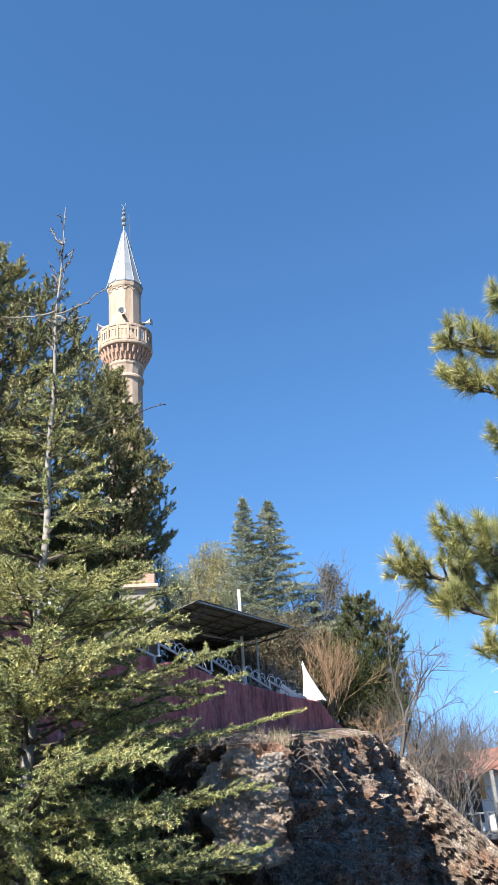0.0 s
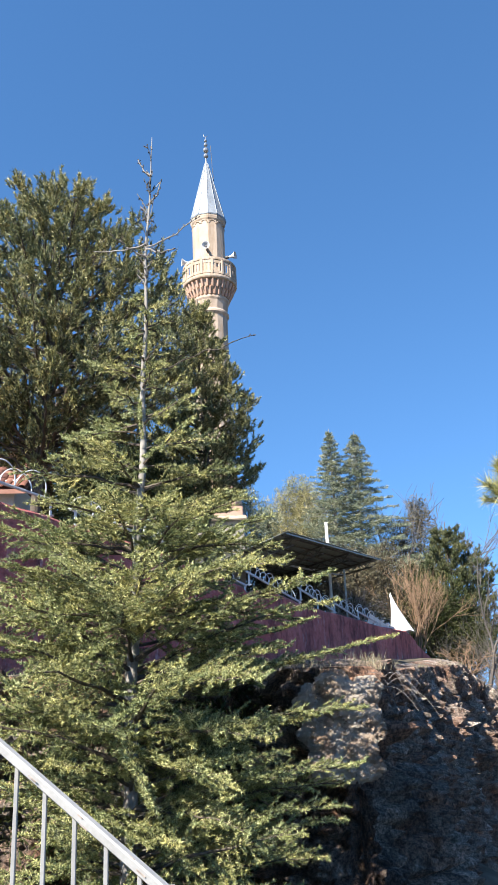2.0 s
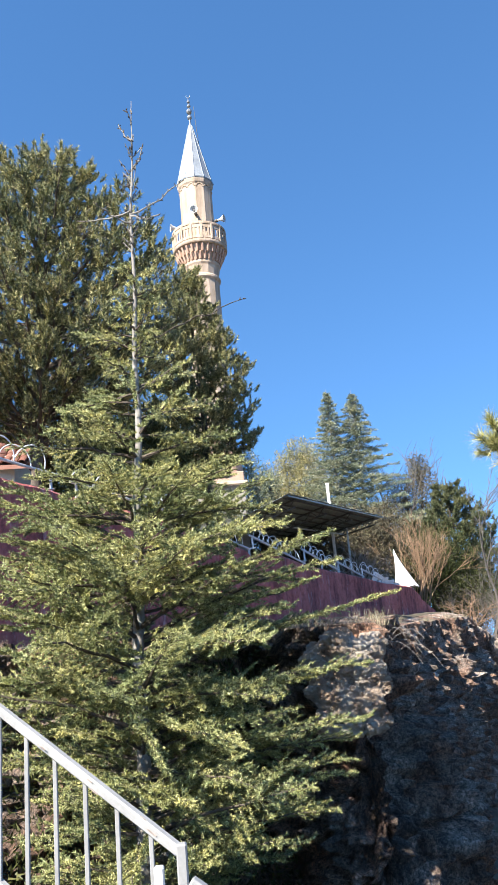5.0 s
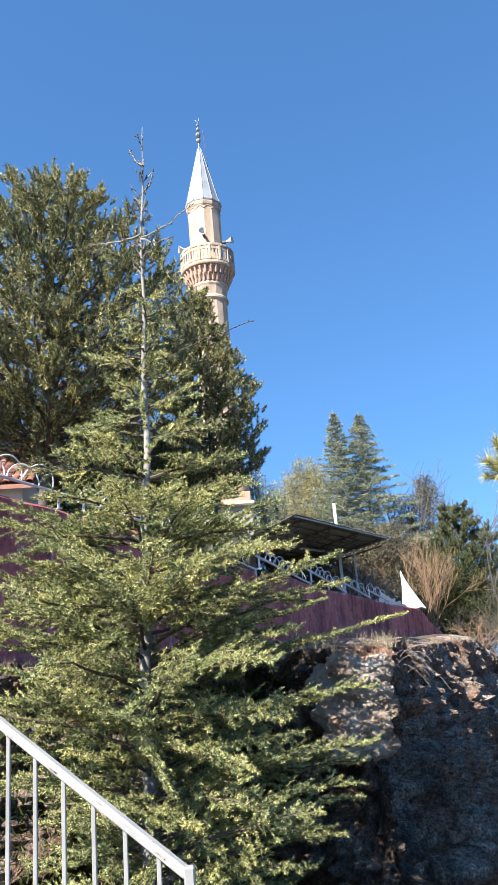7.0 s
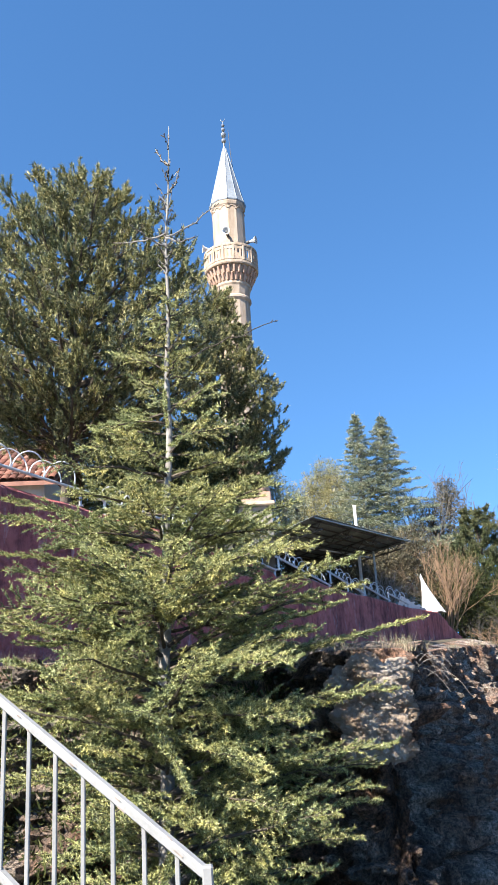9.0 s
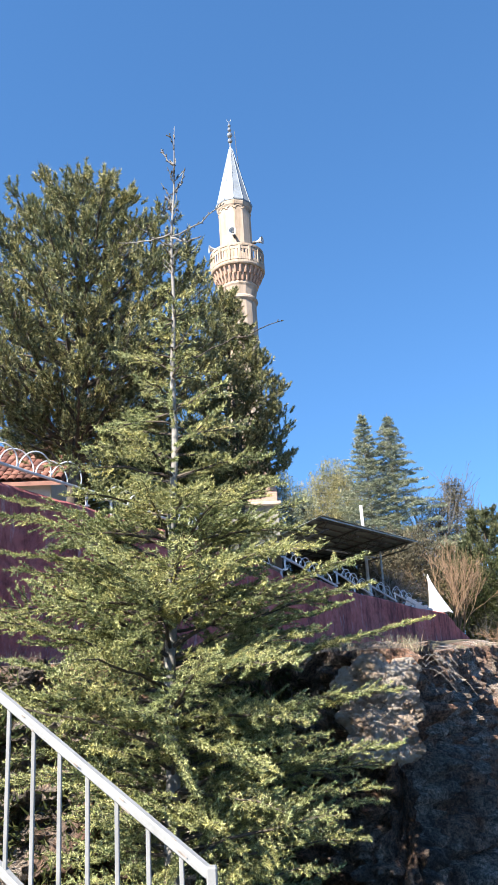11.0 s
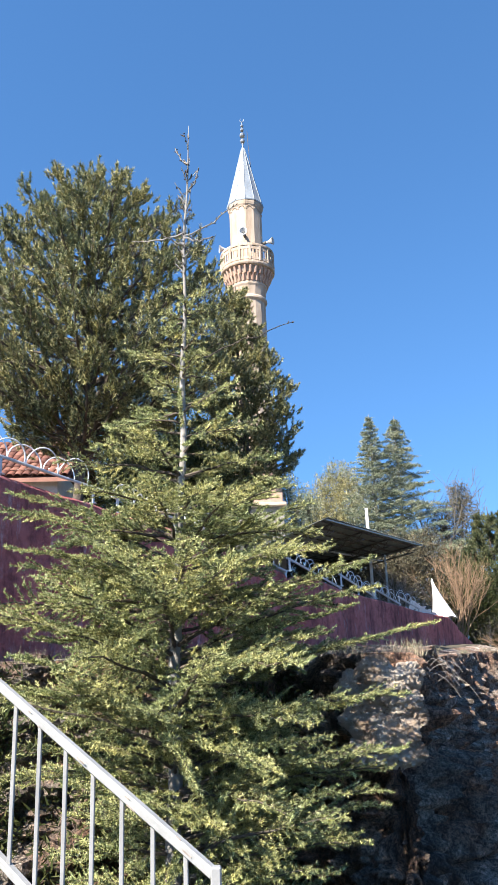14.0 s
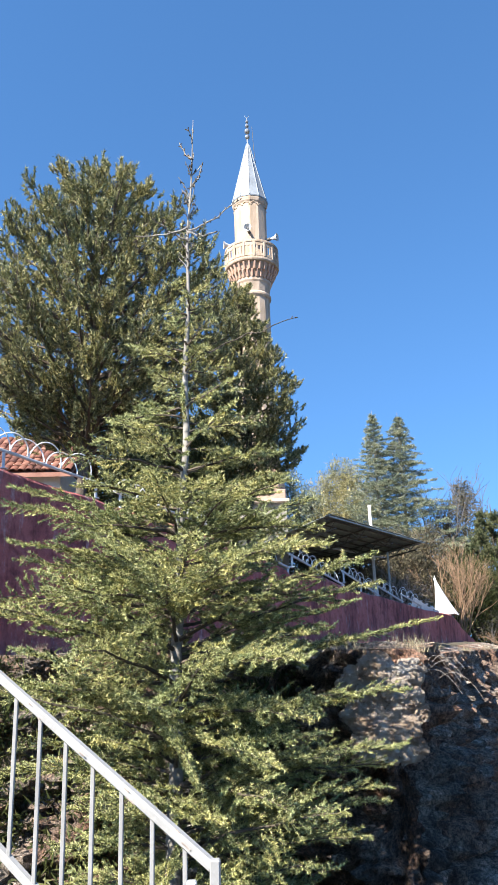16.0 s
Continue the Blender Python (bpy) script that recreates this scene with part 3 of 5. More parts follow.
for k in range(4):
    x0, y0 = on_wall(WALL_B, 0.72 + 0.035 * k)
    g, vv = Geo(), []
    for i in range(7):
        for j in range(4):
            u, v = i / 6, j / 3
            vv.append((x0 + 0.42 * u - 0.10 * v, y0 + 0.55 * u + 0.12 * v - 0.05, 2.24 - 0.12 * k - 0.1 * u - 0.42 * v * (1 - 0.6 * u) + 0.03 * math.sin(7 * u + 3 * v + k)))
    front = len(vv)
    vv += [(x + 0.012, y - 0.008, z) for x, y, z in vv]
    quads = [(i * 4 + j, i * 4 + j + 1, i * 4 + j + 5, i * 4 + j + 4) for i in range(6) for j in range(3)]
    g.add(vv, quads + [tuple(front + c for c in q[::-1]) for q in quads])
    tagged(part("cloth_strip", g, M_CLOTH, smooth=True), "white cloth strip draped over the wall's top", "cloth", "cloth strips on the wall")

# ---- minaret ----
MX, MY = 0.33, 39.0
minaret = thing("minaret", (MX, MY, 2.5), "tall cream stone minaret with one balcony and a lead cone", "minaret")


def twelve(profile, mat, name, sides=16, label=""):
    return part(name, Geo().lathe(profile, (MX, MY), sides), mat, minaret, label)


part("plinth", Geo().box(pose(MX, MY, 4.3, 0, 0, 8), 2.3, 2.3, 7.0, 0.05), M_PINKSTONE, minaret, "pink stone plinth")
twelve([(1.35, 7.7), (1.3, 8.1), (0.99, 9.6), (0.97, 9.8)], M_PINKSTONE, "transition")
twelve([(0.99, 9.7), (1.05, 9.8), (1.05, 9.95), (0.93, 10.05), (0.90, 18.35)], M_MINARET, "lower_shaft")
twelve([(0.90, 18.0), (1.0, 18.1), (1.0, 18.2), (0.91, 18.3)], M_MINARET, "shaft_ring", 24)
twelve([(0.90, 18.3), (0.98, 18.75), (1.04, 18.85), (1.04, 18.98), (1.0, 19.0)], M_MINARET, "neck")
twelve([(0.96, 18.95), (1.02, 19.1), (1.22, 19.5), (1.30, 19.72)], M_MINARET, "corbel_core", 32)
g = Geo()
for r in range(2):
    for k in range(28):
        b = (k + 0.5 * r) * 2 * math.pi / 28
        rad, z0, z1 = (1.16, 18.98, 19.4) if r == 0 else (1.34, 19.32, 19.74)
        gg = Geo().box(Matrix.Translation((MX, MY, (z0 + z1) / 2)) @ pose(0, 0, 0, 0, 0, math.degrees(b)) @ pose(rad - 0.08, 0, 0, 0, 22, 0), 0.16, 0.12, z1 - z0, 0.03)
        part("corbel", gg, M_PINKSTONE, minaret)
twelve([(1.25, 19.70), (1.46, 19.74), (1.49, 19.80), (1.49, 19.90), (1.44, 19.94), (0.9, 19.95)], M_MINARET, "balcony_floor", 32)
g = Geo().lathe([(1.40, 20.72), (1.49, 20.72), (1.50, 20.78), (1.49, 20.86), (1.40, 20.86), (1.40, 20.72)], (MX, MY), 32)
part("balcony_rail", g, M_MINARET, minaret)
for k in range(16):
    b = k * 2 * math.pi / 16 + 0.1
    part("balcony_post", Geo().box(Matrix.Translation((MX, MY, 20.33)) @ pose(0, 0, 0, 0, 0, math.degrees(b)) @ pose(1.44, 0, 0), 0.12, 0.13, 0.84, 0.02), M_MINARET, minaret)
    c = b + math.pi / 16
    for dz, h in ((20.03, 0.16), (20.62, 0.2)):
        part("balcony_panel", Geo().box(Matrix.Translation((MX, MY, dz)) @ pose(0, 0, 0, 0, 0, math.degrees(c)) @ pose(1.42, 0, 0), 0.07, 0.46, h, 0.015), M_MINARET, minaret)
    for s in (-0.105, 0.105):
        part("baluster", Geo().box(Matrix.Translation((MX, MY, 20.32)) @ pose(0, 0, 0, 0, 0, math.degrees(c)) @ pose(1.42, s, 0), 0.06, 0.10, 0.6, 0.01), M_MINARET, minaret)
twelve([(0.88, 19.9), (0.90, 20.1), (0.90, 23.35), (0.97, 23.45), (1.0, 23.58), (1.0, 23.7), (0.9, 23.72)], M_MINARET, "upper_shaft", 12)
for k in range(12):
    b = (k + 0.5) * 2 * math.pi / 12
    gg = Geo()
    for j in range(7):
        c = -0.19 + j * 0.0633
        gg.box(Matrix.Translation((MX, MY, 23.38 - 0.16 * (abs(c) / 0.19) ** 2)) @ pose(0, 0, 0, 0, 0, math.degrees(b)) @ pose(0.885, c, 0), 0.05, 0.066, 0.06, 0.008)
    part("arch_moulding", gg, M_MINARET, minaret)
cone = twelve([(1.02, 23.66), (1.04, 23.72), (0.93, 24.05), (0.10, 27.3), (0.05, 27.45)], M_LEAD, "cone", 12, "grey lead-sheet cone")
for k in range(12):
    b = k * 2 * math.pi / 12
    ca, sa = math.cos(b), math.sin(b)
    part("seam", Geo().tube([(MX + 1.045 * ca, MY + 1.045 * sa, 23.72), (MX + 0.935 * ca, MY + 0.935 * sa, 24.05), (MX + 0.105 * ca, MY + 0.105 * sa, 27.3)], 0.022, 5), M_LEAD, cone)
ball = lambda z, r: [(r * math.sin(math.pi * i / 8) + 0.02, z - r * math.cos(math.pi * i / 8)) for i in range(9)]
prof = [(0.05, 27.3), (0.045, 27.7)]
for z, r in ((27.82, 0.13), (28.18, 0.15), (28.52, 0.10), (28.78, 0.08)):
    prof += ball(z, r)
prof += [(0.02, 28.95), (0.012, 29.05)]
twelve(prof, M_BRASS, "finial", 10, "dull metal finial of stacked balls")
b = np.linspace(-2.6, 2.6, 15) - math.pi / 2
part("crescent", Geo().tube(np.stack([MX + 0.11 * np.cos(b), np.full(15, MY), 29.15 + 0.12 * np.sin(b)], 1), 0.02 * (1.05 - abs(np.linspace(-1, 1, 15)) ** 2), 6), M_BRASS, minaret)
part("lightning_rod", Geo().tube([(MX + 0.42, MY, 26.2), (MX + 0.34, MY - 0.1, 27.0), (MX + 0.28, MY - 0.1, 28.4)], 0.016, 5), M_STEEL, minaret, "thin dark rod")


def loudspeaker(x, y, z, turn):
    """Horn loudspeaker on an arm."""
    e = thing("loudspeaker", (x, y, z), "grey horn loudspeaker on a bracket on the minaret", "loudspeaker", "loudspeakers")
    m = Matrix.Translation((x, y, z)) @ pose(0, 0, 0, 0, 0, turn)

    def ring(profile):
        a = np.arange(14) * 2 * np.pi / 14
        v = [m @ Vector((d, r * math.cos(c), r * math.sin(c))) for r, d in profile for c in a]
        k = np.arange(14)
        return Geo().add([p[:] for p in v], np.vstack([np.stack([i * 14 + k, i * 14 + (k + 1) % 14, (i + 1) * 14 + (k + 1) % 14, (i + 1) * 14 + k], 1) for i in range(len(profile) - 1)]))
    part("horn", ring([(0.05, 0.0), (0.07, 0.12), (0.12, 0.26), (0.2, 0.38), (0.215, 0.4), (0.2, 0.395), (0.1, 0.26), (0.03, 0.15)]), M_GREYPAINT, e)
    part("driver", ring([(0.0, -0.2), (0.08, -0.19), (0.09, -0.02), (0.05, 0.02)]), M_STEEL, e)
    part("throat", ring([(0.0, 0.30), (0.05, 0.3), (0.06, 0.24), (0.0, 0.22)]), M_STEEL, e)
    part("bracket", Geo().tube([m @ Vector((-0.1, 0, 0)), m @ Vector((-0.45, 0, -0.35))], 0.025, 6), M_STEEL, e)
    return e


loudspeaker(0.22, 37.95, 21.60, -100)
loudspeaker(1.42, 38.7, 21.48, -25)
loudspeaker(-0.80, 38.75, 21.20, 190)

# ---- mosque below the minaret ----
mosque = thing("mosque", (-5.0, 34.5, 2.0), "pale rendered mosque wing with an arched opening and stone coping", "building")
g = Geo()
ax, az, ar = -0.05, 5.15, 0.95
arc = [(ax + ar * math.cos(math.pi * i / 14), az + 0.75 * ar * math.sin(math.pi * i / 14)) for i in range(15)]
left, right, low, high = -13.0, 1.4, 1.5, 6.35
vv = [(x, 33.0, z) for x, z in arc] + [(x, 33.0, high) for x, z in arc]
quads = [(i, i + 1, 16 + i, 15 + i) for i in range(14)]
g.add(vv, quads)
g.add([(left, 33, low), (ax - ar, 33, low), (ax - ar, 33, high), (left, 33, high)], [(0, 1, 2, 3)])
g.add([(ax + ar, 33, low), (right, 33, low), (right, 33, high), (ax + ar, 33, high)], [(0, 1, 2, 3)])
g.add([(right, 33, low), (right, 37, low), (right, 37, high), (right, 33, high)], [(0, 1, 2, 3)])
g.add([(left, 33, high), (right, 33, high), (right, 37, high), (left, 37, high)], [(0, 1, 2, 3)])
pr = [(ax - ar, low)] + arc[::-1] + [(ax + ar, low)]
vv = [(x, y, z) for x, z in pr for y in (33.0, 33.35)]
g.add(vv, [(2 * i, 2 * i + 1, 2 * i + 3, 2 * i + 2) for i in range(len(pr) - 1)])
part("wall", g, M_GREYWALL, mosque)
# board behind the arch, its dark colour standing for the shade inside
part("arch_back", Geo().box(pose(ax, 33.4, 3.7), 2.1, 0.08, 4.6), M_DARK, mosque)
part("coping", Geo().box(pose((left + right) / 2, 33.0, high + 0.07), right - left + 0.25, 0.5, 0.14, 0.02), M_COPING, mosque)

# ---- tiled house behind the fence ----
house = thing("tiled_house", (-9.5, 23.0, 3.0), "small house with a red clay tile roof behind the wall", "house")
part("wall", Geo().box(pose(-9.6, 24.6, 4.6), 8.0, 4.6, 3.2, 0.02), M_WHITEWALL, house)
rp0, rp1 = Vector((-13.8, 21.9, 6.0)), Vector((-5.2, 21.9, 5.85))
slope = Vector((0, 2.6, 1.75))
roof = part("roof", Geo().add([(rp0 + Vector((0, 0, -0.06)))[:], (rp1 + Vector((0, 0, -0.06)))[:], (rp1 + slope + Vector((0, 0, -0.06)))[:], (rp0 + slope + Vector((0, 0, -0.06)))[:],
                             (rp0 + Vector((0, 0, -0.16)))[:], (rp1 + Vector((0, 0, -0.16)))[:], (rp1 + slope + Vector((0, 0, -0.16)))[:], (rp0 + slope + Vector((0, 0, -0.16)))[:]],
                            [(0, 1, 2, 3), (7, 6, 5, 4), (0, 4, 5, 1), (1, 5, 6, 2), (2, 6, 7, 3), (3, 7, 4, 0)]), M_REDPAINT, house)
part("back_slope", Geo().add([(rp0 + slope)[:], (rp1 + slope)[:], (rp1 + slope + Vector((0, 2.6, -1.75)))[:], (rp0 + slope + Vector((0, 2.6, -1.75)))[:]], [(0, 1, 2, 3)]), M_REDPAINT, house)

# ---- house with steps beyond the cliff ----
villa = thing("stepped_house", (18.5, 44.0, -7.0), "white house with ochre door frame, porch columns and red roof", "house")
part("wall", Geo().box(pose(21.2, 46.0, -4.9), 5.6, 5.0, 5.0, 0.03), M_WHITEWALL, villa)
part("roof", Geo().box(pose(21.6, 45.0, -1.95, 14, -4, 0), 4.8, 4.4, 0.16, 0.03), M_REDPAINT, villa, "weathered red roof")
part("porch_roof", Geo().box(pose(17.6, 42.6, -2.55, 10, -17, 0), 3.5, 1.6, 0.12, 0.02), M_REDPAINT, villa, "weathered red roof")
for x0 in (16.1, 17.3, 18.7):
    part("column", Geo().box(pose(x0, 41.8, -3.9), 0.17, 0.17, 2.9, 0.02), M_WHITEPAINT, villa)
part("ochre_panel", Geo().box(pose(17.8, 43.4, -3.2), 2.2, 0.12, 1.3, 0.02), M_ORANGE, villa)
# dark box for the shaded doorway; no opening is cut in the wall
part("doorway", Geo().box(pose(18.05, 43.3, -3.9), 1.0, 0.1, 2.1, 0.02), M_DARK, villa)
part("porch_floor", Geo().box(pose(17.6, 42.5, -5.5), 3.8, 2.2, 0.25, 0.03), M_CONCRETE, villa)
part("porch_base", Geo().box(pose(17.6, 42.6, -7.0), 3.6, 1.9, 2.8, 0.03), M_REDPAINT, villa)
for k in range(9):
    z = -5.6 - 0.18 * k
    part("step", Geo().box(pose(19.0 + 0.1 * k, 41.2 - 0.28 * k, z - 0.5), 1.6, 0.3, 1.0, 0.02), M_REDPAINT, villa)
for k in range(9):
    x0 = 15.9 + 0.42 * k
    part("baluster", Geo().box(pose(x0, 41.5, -4.85), 0.07, 0.07, 0.9, 0.01), M_WHITEPAINT, villa)
part("porch_rail", Geo().box(pose(17.6, 41.5, -4.38), 3.7, 0.1, 0.09, 0.01), M_WHITEPAINT, villa)
part("stair_rail", Geo().beam((18.8, 41.4, -4.4), (19.6, 38.9, -6.0), 0.1, 0.1, 0.01), M_WHITEPAINT, villa)
for k in range(7):
    u = k / 6
    part("stair_baluster", Geo().box(pose(18.8 + 0.8 * u, 41.4 - 2.5 * u, -4.9 - 1.6 * u), 0.07, 0.07, 1.0, 0.01), M_WHITEPAINT, villa)
lamp = thing("street_lamp", (24.5, 50.0, -6.0), "thin grey street lamp pole beyond the house", "street lamp")
part("pole", Geo().tube([(24.5, 50, -6), (24.5, 50, 1.2), (24.3, 50, 1.45), (23.9, 50, 1.5)], 0.05, 6), M_STEEL, lamp)
part("lamp_head", Geo().box(pose(23.75, 50, 1.48), 0.5, 0.2, 0.1, 0.03), M_GREYPAINT, lamp)

# ---- stair railing in front ----
railing = thing("stair_railing", (-0.21, 3.44, -0.3), "white painted steel stair railing with flaking patches", "railing", follows=True)
R0, R1 = Vector((-2.10, 4.54, 1.89)), Vector((-0.215, 3.44, 0.660))
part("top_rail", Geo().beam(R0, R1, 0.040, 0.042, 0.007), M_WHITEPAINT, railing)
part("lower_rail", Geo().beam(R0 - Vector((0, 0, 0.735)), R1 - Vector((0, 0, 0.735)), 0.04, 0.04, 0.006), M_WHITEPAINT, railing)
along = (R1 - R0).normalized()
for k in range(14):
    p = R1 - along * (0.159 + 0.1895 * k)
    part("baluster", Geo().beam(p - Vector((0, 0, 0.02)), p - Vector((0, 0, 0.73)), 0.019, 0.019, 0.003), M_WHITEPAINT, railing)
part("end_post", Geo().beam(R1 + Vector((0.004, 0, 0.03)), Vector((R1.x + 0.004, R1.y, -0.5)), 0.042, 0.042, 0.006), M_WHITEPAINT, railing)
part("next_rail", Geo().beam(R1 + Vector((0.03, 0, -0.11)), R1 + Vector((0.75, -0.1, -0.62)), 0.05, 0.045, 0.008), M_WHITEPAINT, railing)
part("next_post", Geo().beam(R1 + Vector((-0.09, 0.02, -0.05)), Vector((R1.x - 0.09, R1.y + 0.02, -0.6)), 0.04, 0.04, 0.006), M_GREYPAINT, railing)
for k, (u, w) in enumerate(((0.18, 0.05), (0.2, 0.03), (0.27, 0.04), (0.31, 0.05), (0.06, 0.05), (0.09, 0.03), (0.43, 0.02), (0.47, 0.02))):
    p = R1.lerp(R0, u)
    side = Vector((0.02 * ((k % 3) - 1), -0.028, 0.006 * ((k % 2) * 2 - 1)))
    part("flaked_patch", Geo().beam(p + side - along * w / 2, p + side + along * w / 2, 0.002, 0.006, 0.0005), M_CHIP, railing, "bare rusty patch")

# ---- trees ----


def curve_pts(p0, p1, lift, n=7, wob=0.0):
    """A limb from p0 to p1, bowed by lift metres."""
    u = np.linspace(0, 1, n)[:, None]
    p0, p1 = np.array(p0), np.array(p1)
    pts = p0 + (p1 - p0) * u
    pts[:, 2] += (lift * 4 * u * (1 - u))[:, 0]
    pts[1:-1] += rng.normal(size=(n - 2, 3)) * wob
    return pts


def along_line(pts, u):
    x = np.linspace(0, 1, len(pts))
    return np.stack([np.interp(u, x, pts[:, k]) for k in range(3)], -1)


def gz(x, y):
    return float(ground_z(np.array([x]), np.array([y]))[0])


def young_cedar():
    tree = thing("cedar", (-0.84, 8.05, -2.1), "young cedar with flat tiers of yellow-green needles", "tree")
    zt = np.array([-2.1, -0.11, 1.2, 2.67, 3.5, 5.0, 5.89, 6.6, 7.25])
    xt = np.array([-0.86, -0.84, -0.82, -0.76, -0.72, -0.685, -0.665, -0.63, -0.585])
    rt = np.array([0.085, 0.072, 0.06, 0.043, 0.036, 0.021, 0.014, 0.009, 0.003])
    zz = np.linspace(-2.1, 7.25, 50)
    xx = np.interp(zz, zt, xt) + 0.012 * np.sin(zz * 4.1)
    trunk_pts = np.stack([xx, 8.05 + 0.012 * np.cos(zz * 3.3), zz], 1)
    part("trunk", Geo().tube(trunk_pts, np.interp(zz, zt, rt), 9), M_BARK, tree, "pale grey trunk", True)
    green, twigs = Geo(), Geo()
    prof_z = np.array([-1.4, -0.9, -0.5, 0.0, 0.4, 1.1, 1.8, 2.5, 2.9, 3.2, 3.6, 4.0, 4.4, 4.9, 5.3, 5.6])
    prof_l = np.array([1.3, 1.5, 1.65, 1.85, 2.0, 1.95, 1.8, 1.6, 1.45, 1.05, 0.95, 0.8, 0.62, 0.42, 0.28, 0.16])
    base_p, base_d = [], []

    def shoot(q0, q1, way, gap=0.0142):
        m = max(3, int(np.linalg.norm(q1 - q0) / gap))
        w = (np.arange(m) + rng.random(m)) / m
        base_p.append(q0 + (q1 - q0) * w[:, None])
        base_d.append(np.broadcast_to(way, (m, 3)))

    def spray(pts, length, d, side, first, reach, flat):
        """Side shoots that lie in the branch's plane, the longest near its base."""
        n2 = int(length / 0.040)
        for i in range(n2):
            u = first + (1 - first) * (i + 0.7 * rng.random()) / n2
            q0 = along_line(pts, u)
            l2 = reach * (1.04 - u) ** 0.75 * rng.uniform(0.45, 1.1) + 0.05
            way = side * (1 if i % 2 else -1) * rng.uniform(0.55, 1.0) + d * rng.uniform(0.6, 1.0) + np.array([0, 0, rng.uniform(-flat, flat * 1.3)])
            way /= np.linalg.norm(way)
            q1 = q0 + way * l2 + (0, 0, -0.10 * l2 * l2)
            if l2 > 0.12:
                twigs.tube([q0, (q0 + q1) / 2 + (0, 0, 0.008), q1], [0.0038, 0.003, 0.0016], 3, False)
            shoot(q0 + (q1 - q0) * 0.12, q1, way)
            if l2 > 0.26:
                for j in range(int(l2 / 0.11)):
                    v = rng.uniform(0.25, 0.9)
                    c = q0 + (q1 - q0) * v
                    w3 = way + side * rng.choice((-1, 1)) * 0.8 + rng.normal(size=3) * 0.12
                    w3 /= np.linalg.norm(w3)
                    shoot(c, c + w3 * rng.uniform(0.06, 0.13), w3)
        shoot(along_line(pts, 0.25), along_line(pts, 0.62), d, 0.02)
        shoot(along_line(pts, 0.62), pts[-1], d)

    z, turn = -1.4, 0.4
    while z < 5.5:
        full = float(np.interp(z, prof_z, prof_l))
        for k in range(8 if z < 2.7 else 5):
            turn += 2.399
            zb = z + rng.uniform(-0.1, 0.1)
            length = full * rng.uniform(0.68, 1.06)
            dirx, diry = math.cos(turn), math.sin(turn)
            if dirx < -0.2 and z < 0.3:
                length *= 0.72
            if dirx > 0.55 and -0.6 < z < 1.6:
                length *= 1.12
            p0 = np.array([np.interp(zb, zz, xx), 8.05, zb])
            rise = length * rng.uniform(-0.06, 0.32)
            pts = curve_pts(p0, p0 + (dirx * length, diry * length, rise), length * 0.04, 9, 0.012)
            part("branch", Geo().tube(pts, np.linspace(0.008 + 0.009 * length, 0.003, 9), 5, False), M_PINEBARK, tree)
            roll = rng.normal() * 0.42
            side = np.array([-diry * math.cos(roll), dirx * math.cos(roll), math.sin(roll)])
            spray(pts, length, np.array([dirx, diry, 0.12]), side, 0.14, min(0.58, 0.40 * length), 0.34)
        z += rng.uniform(0.24, 0.32) if z < 2.9 else rng.uniform(0.27, 0.37)
    # bare top with short twigs
    for k in range(32):
        zb = rng.uniform(5.35, 7.1)
        a = rng.uniform(0, 6.28)
        l = 0.10 + 0.16 * rng.random()
        p0 = np.array([np.interp(zb, zz, xx), 8.05, zb])
        p1 = p0 + (math.cos(a) * l * 0.6, math.sin(a) * l * 0.6, l * 0.8)
        wood = Geo().tube([p0, (p0 + p1) / 2 + (0.01, 0, 0.0), p1], [0.0065, 0.0055, 0.004], 4, False)
        for i in range(4):
            c = p0 + (p1 - p0) * rng.random()
            twigs.tube([c, c + rng.normal(size=3) * 0.018], [0.010, 0.006], 4, False)
        part("twig", wood, M_BARK, tree)
    for (dx, dy, dz, zb) in ((0.62, -0.1, 0.30, 5.86), (-0.62, 0.15, 0.0, 5.9), (0.35, -0.25, -0.14, 5.84), (-0.38, -0.2, 0.16, 5.75), (-0.16, 0.1, 0.28, 6.75), (0.14, -0.1, 0.2, 6.4)):
        p0 = np.array([np.interp(zb, zz, xx), 8.05, zb])
        pts = curve_pts(p0, p0 + (dx, dy, dz), -0.04, 8, 0.008)
        wood = Geo().tube(pts, np.linspace(0.011, 0.005, 8), 5, False)
        for u in np.linspace(0.3, 1, 12):
            c = along_line(pts, u)
            twigs.tube([c, c + (rng.normal() * 0.015, rng.normal() * 0.015, rng.uniform(-0.02, 0.035))], [0.009, 0.005], 4, False)
        part("twig", wood, M_BARK, tree)
    # long sprays out to the open sides
    for (x1, y1, z1, zb, reach) in ((1.76, 7.9, 1.56, 0.95, 0.24), (0.62, 8.0, 2.80, 2.2, 0.45), (0.95, 7.75, 1.75, 1.2, 0.32), (1.30, 7.6, 0.45, 0.1, 0.5), (1.05, 7.35, 0.12, -0.2, 0.5),
                                    (1.1, 7.75, -0.05, -0.35, 0.5), (0.9, 7.5, -0.3, -0.6, 0.45), (0.75, 7.2, 0.42, 0.1, 0.45), (0.95, 7.9, 0.85, 0.5, 0.4), (0.6, 7.3, -0.5, -0.8, 0.4),
                                    (-2.45, 7.7, 2.95, 2.4, 0.42), (-2.5, 7.9, 2.45, 2.0, 0.42), (-2.75, 7.6, 1.75, 1.4, 0.45), (-2.9, 7.5, 1.15, 0.8, 0.5), (-2.6, 7.6, 0.30, 0.1, 0.4)):
        p0 = np.array([np.interp(zb, zz, xx), 8.05, zb])
        p1 = np.array([x1, y1, z1])
        pts = curve_pts(p0, p1, 0.05, 10, 0.015)
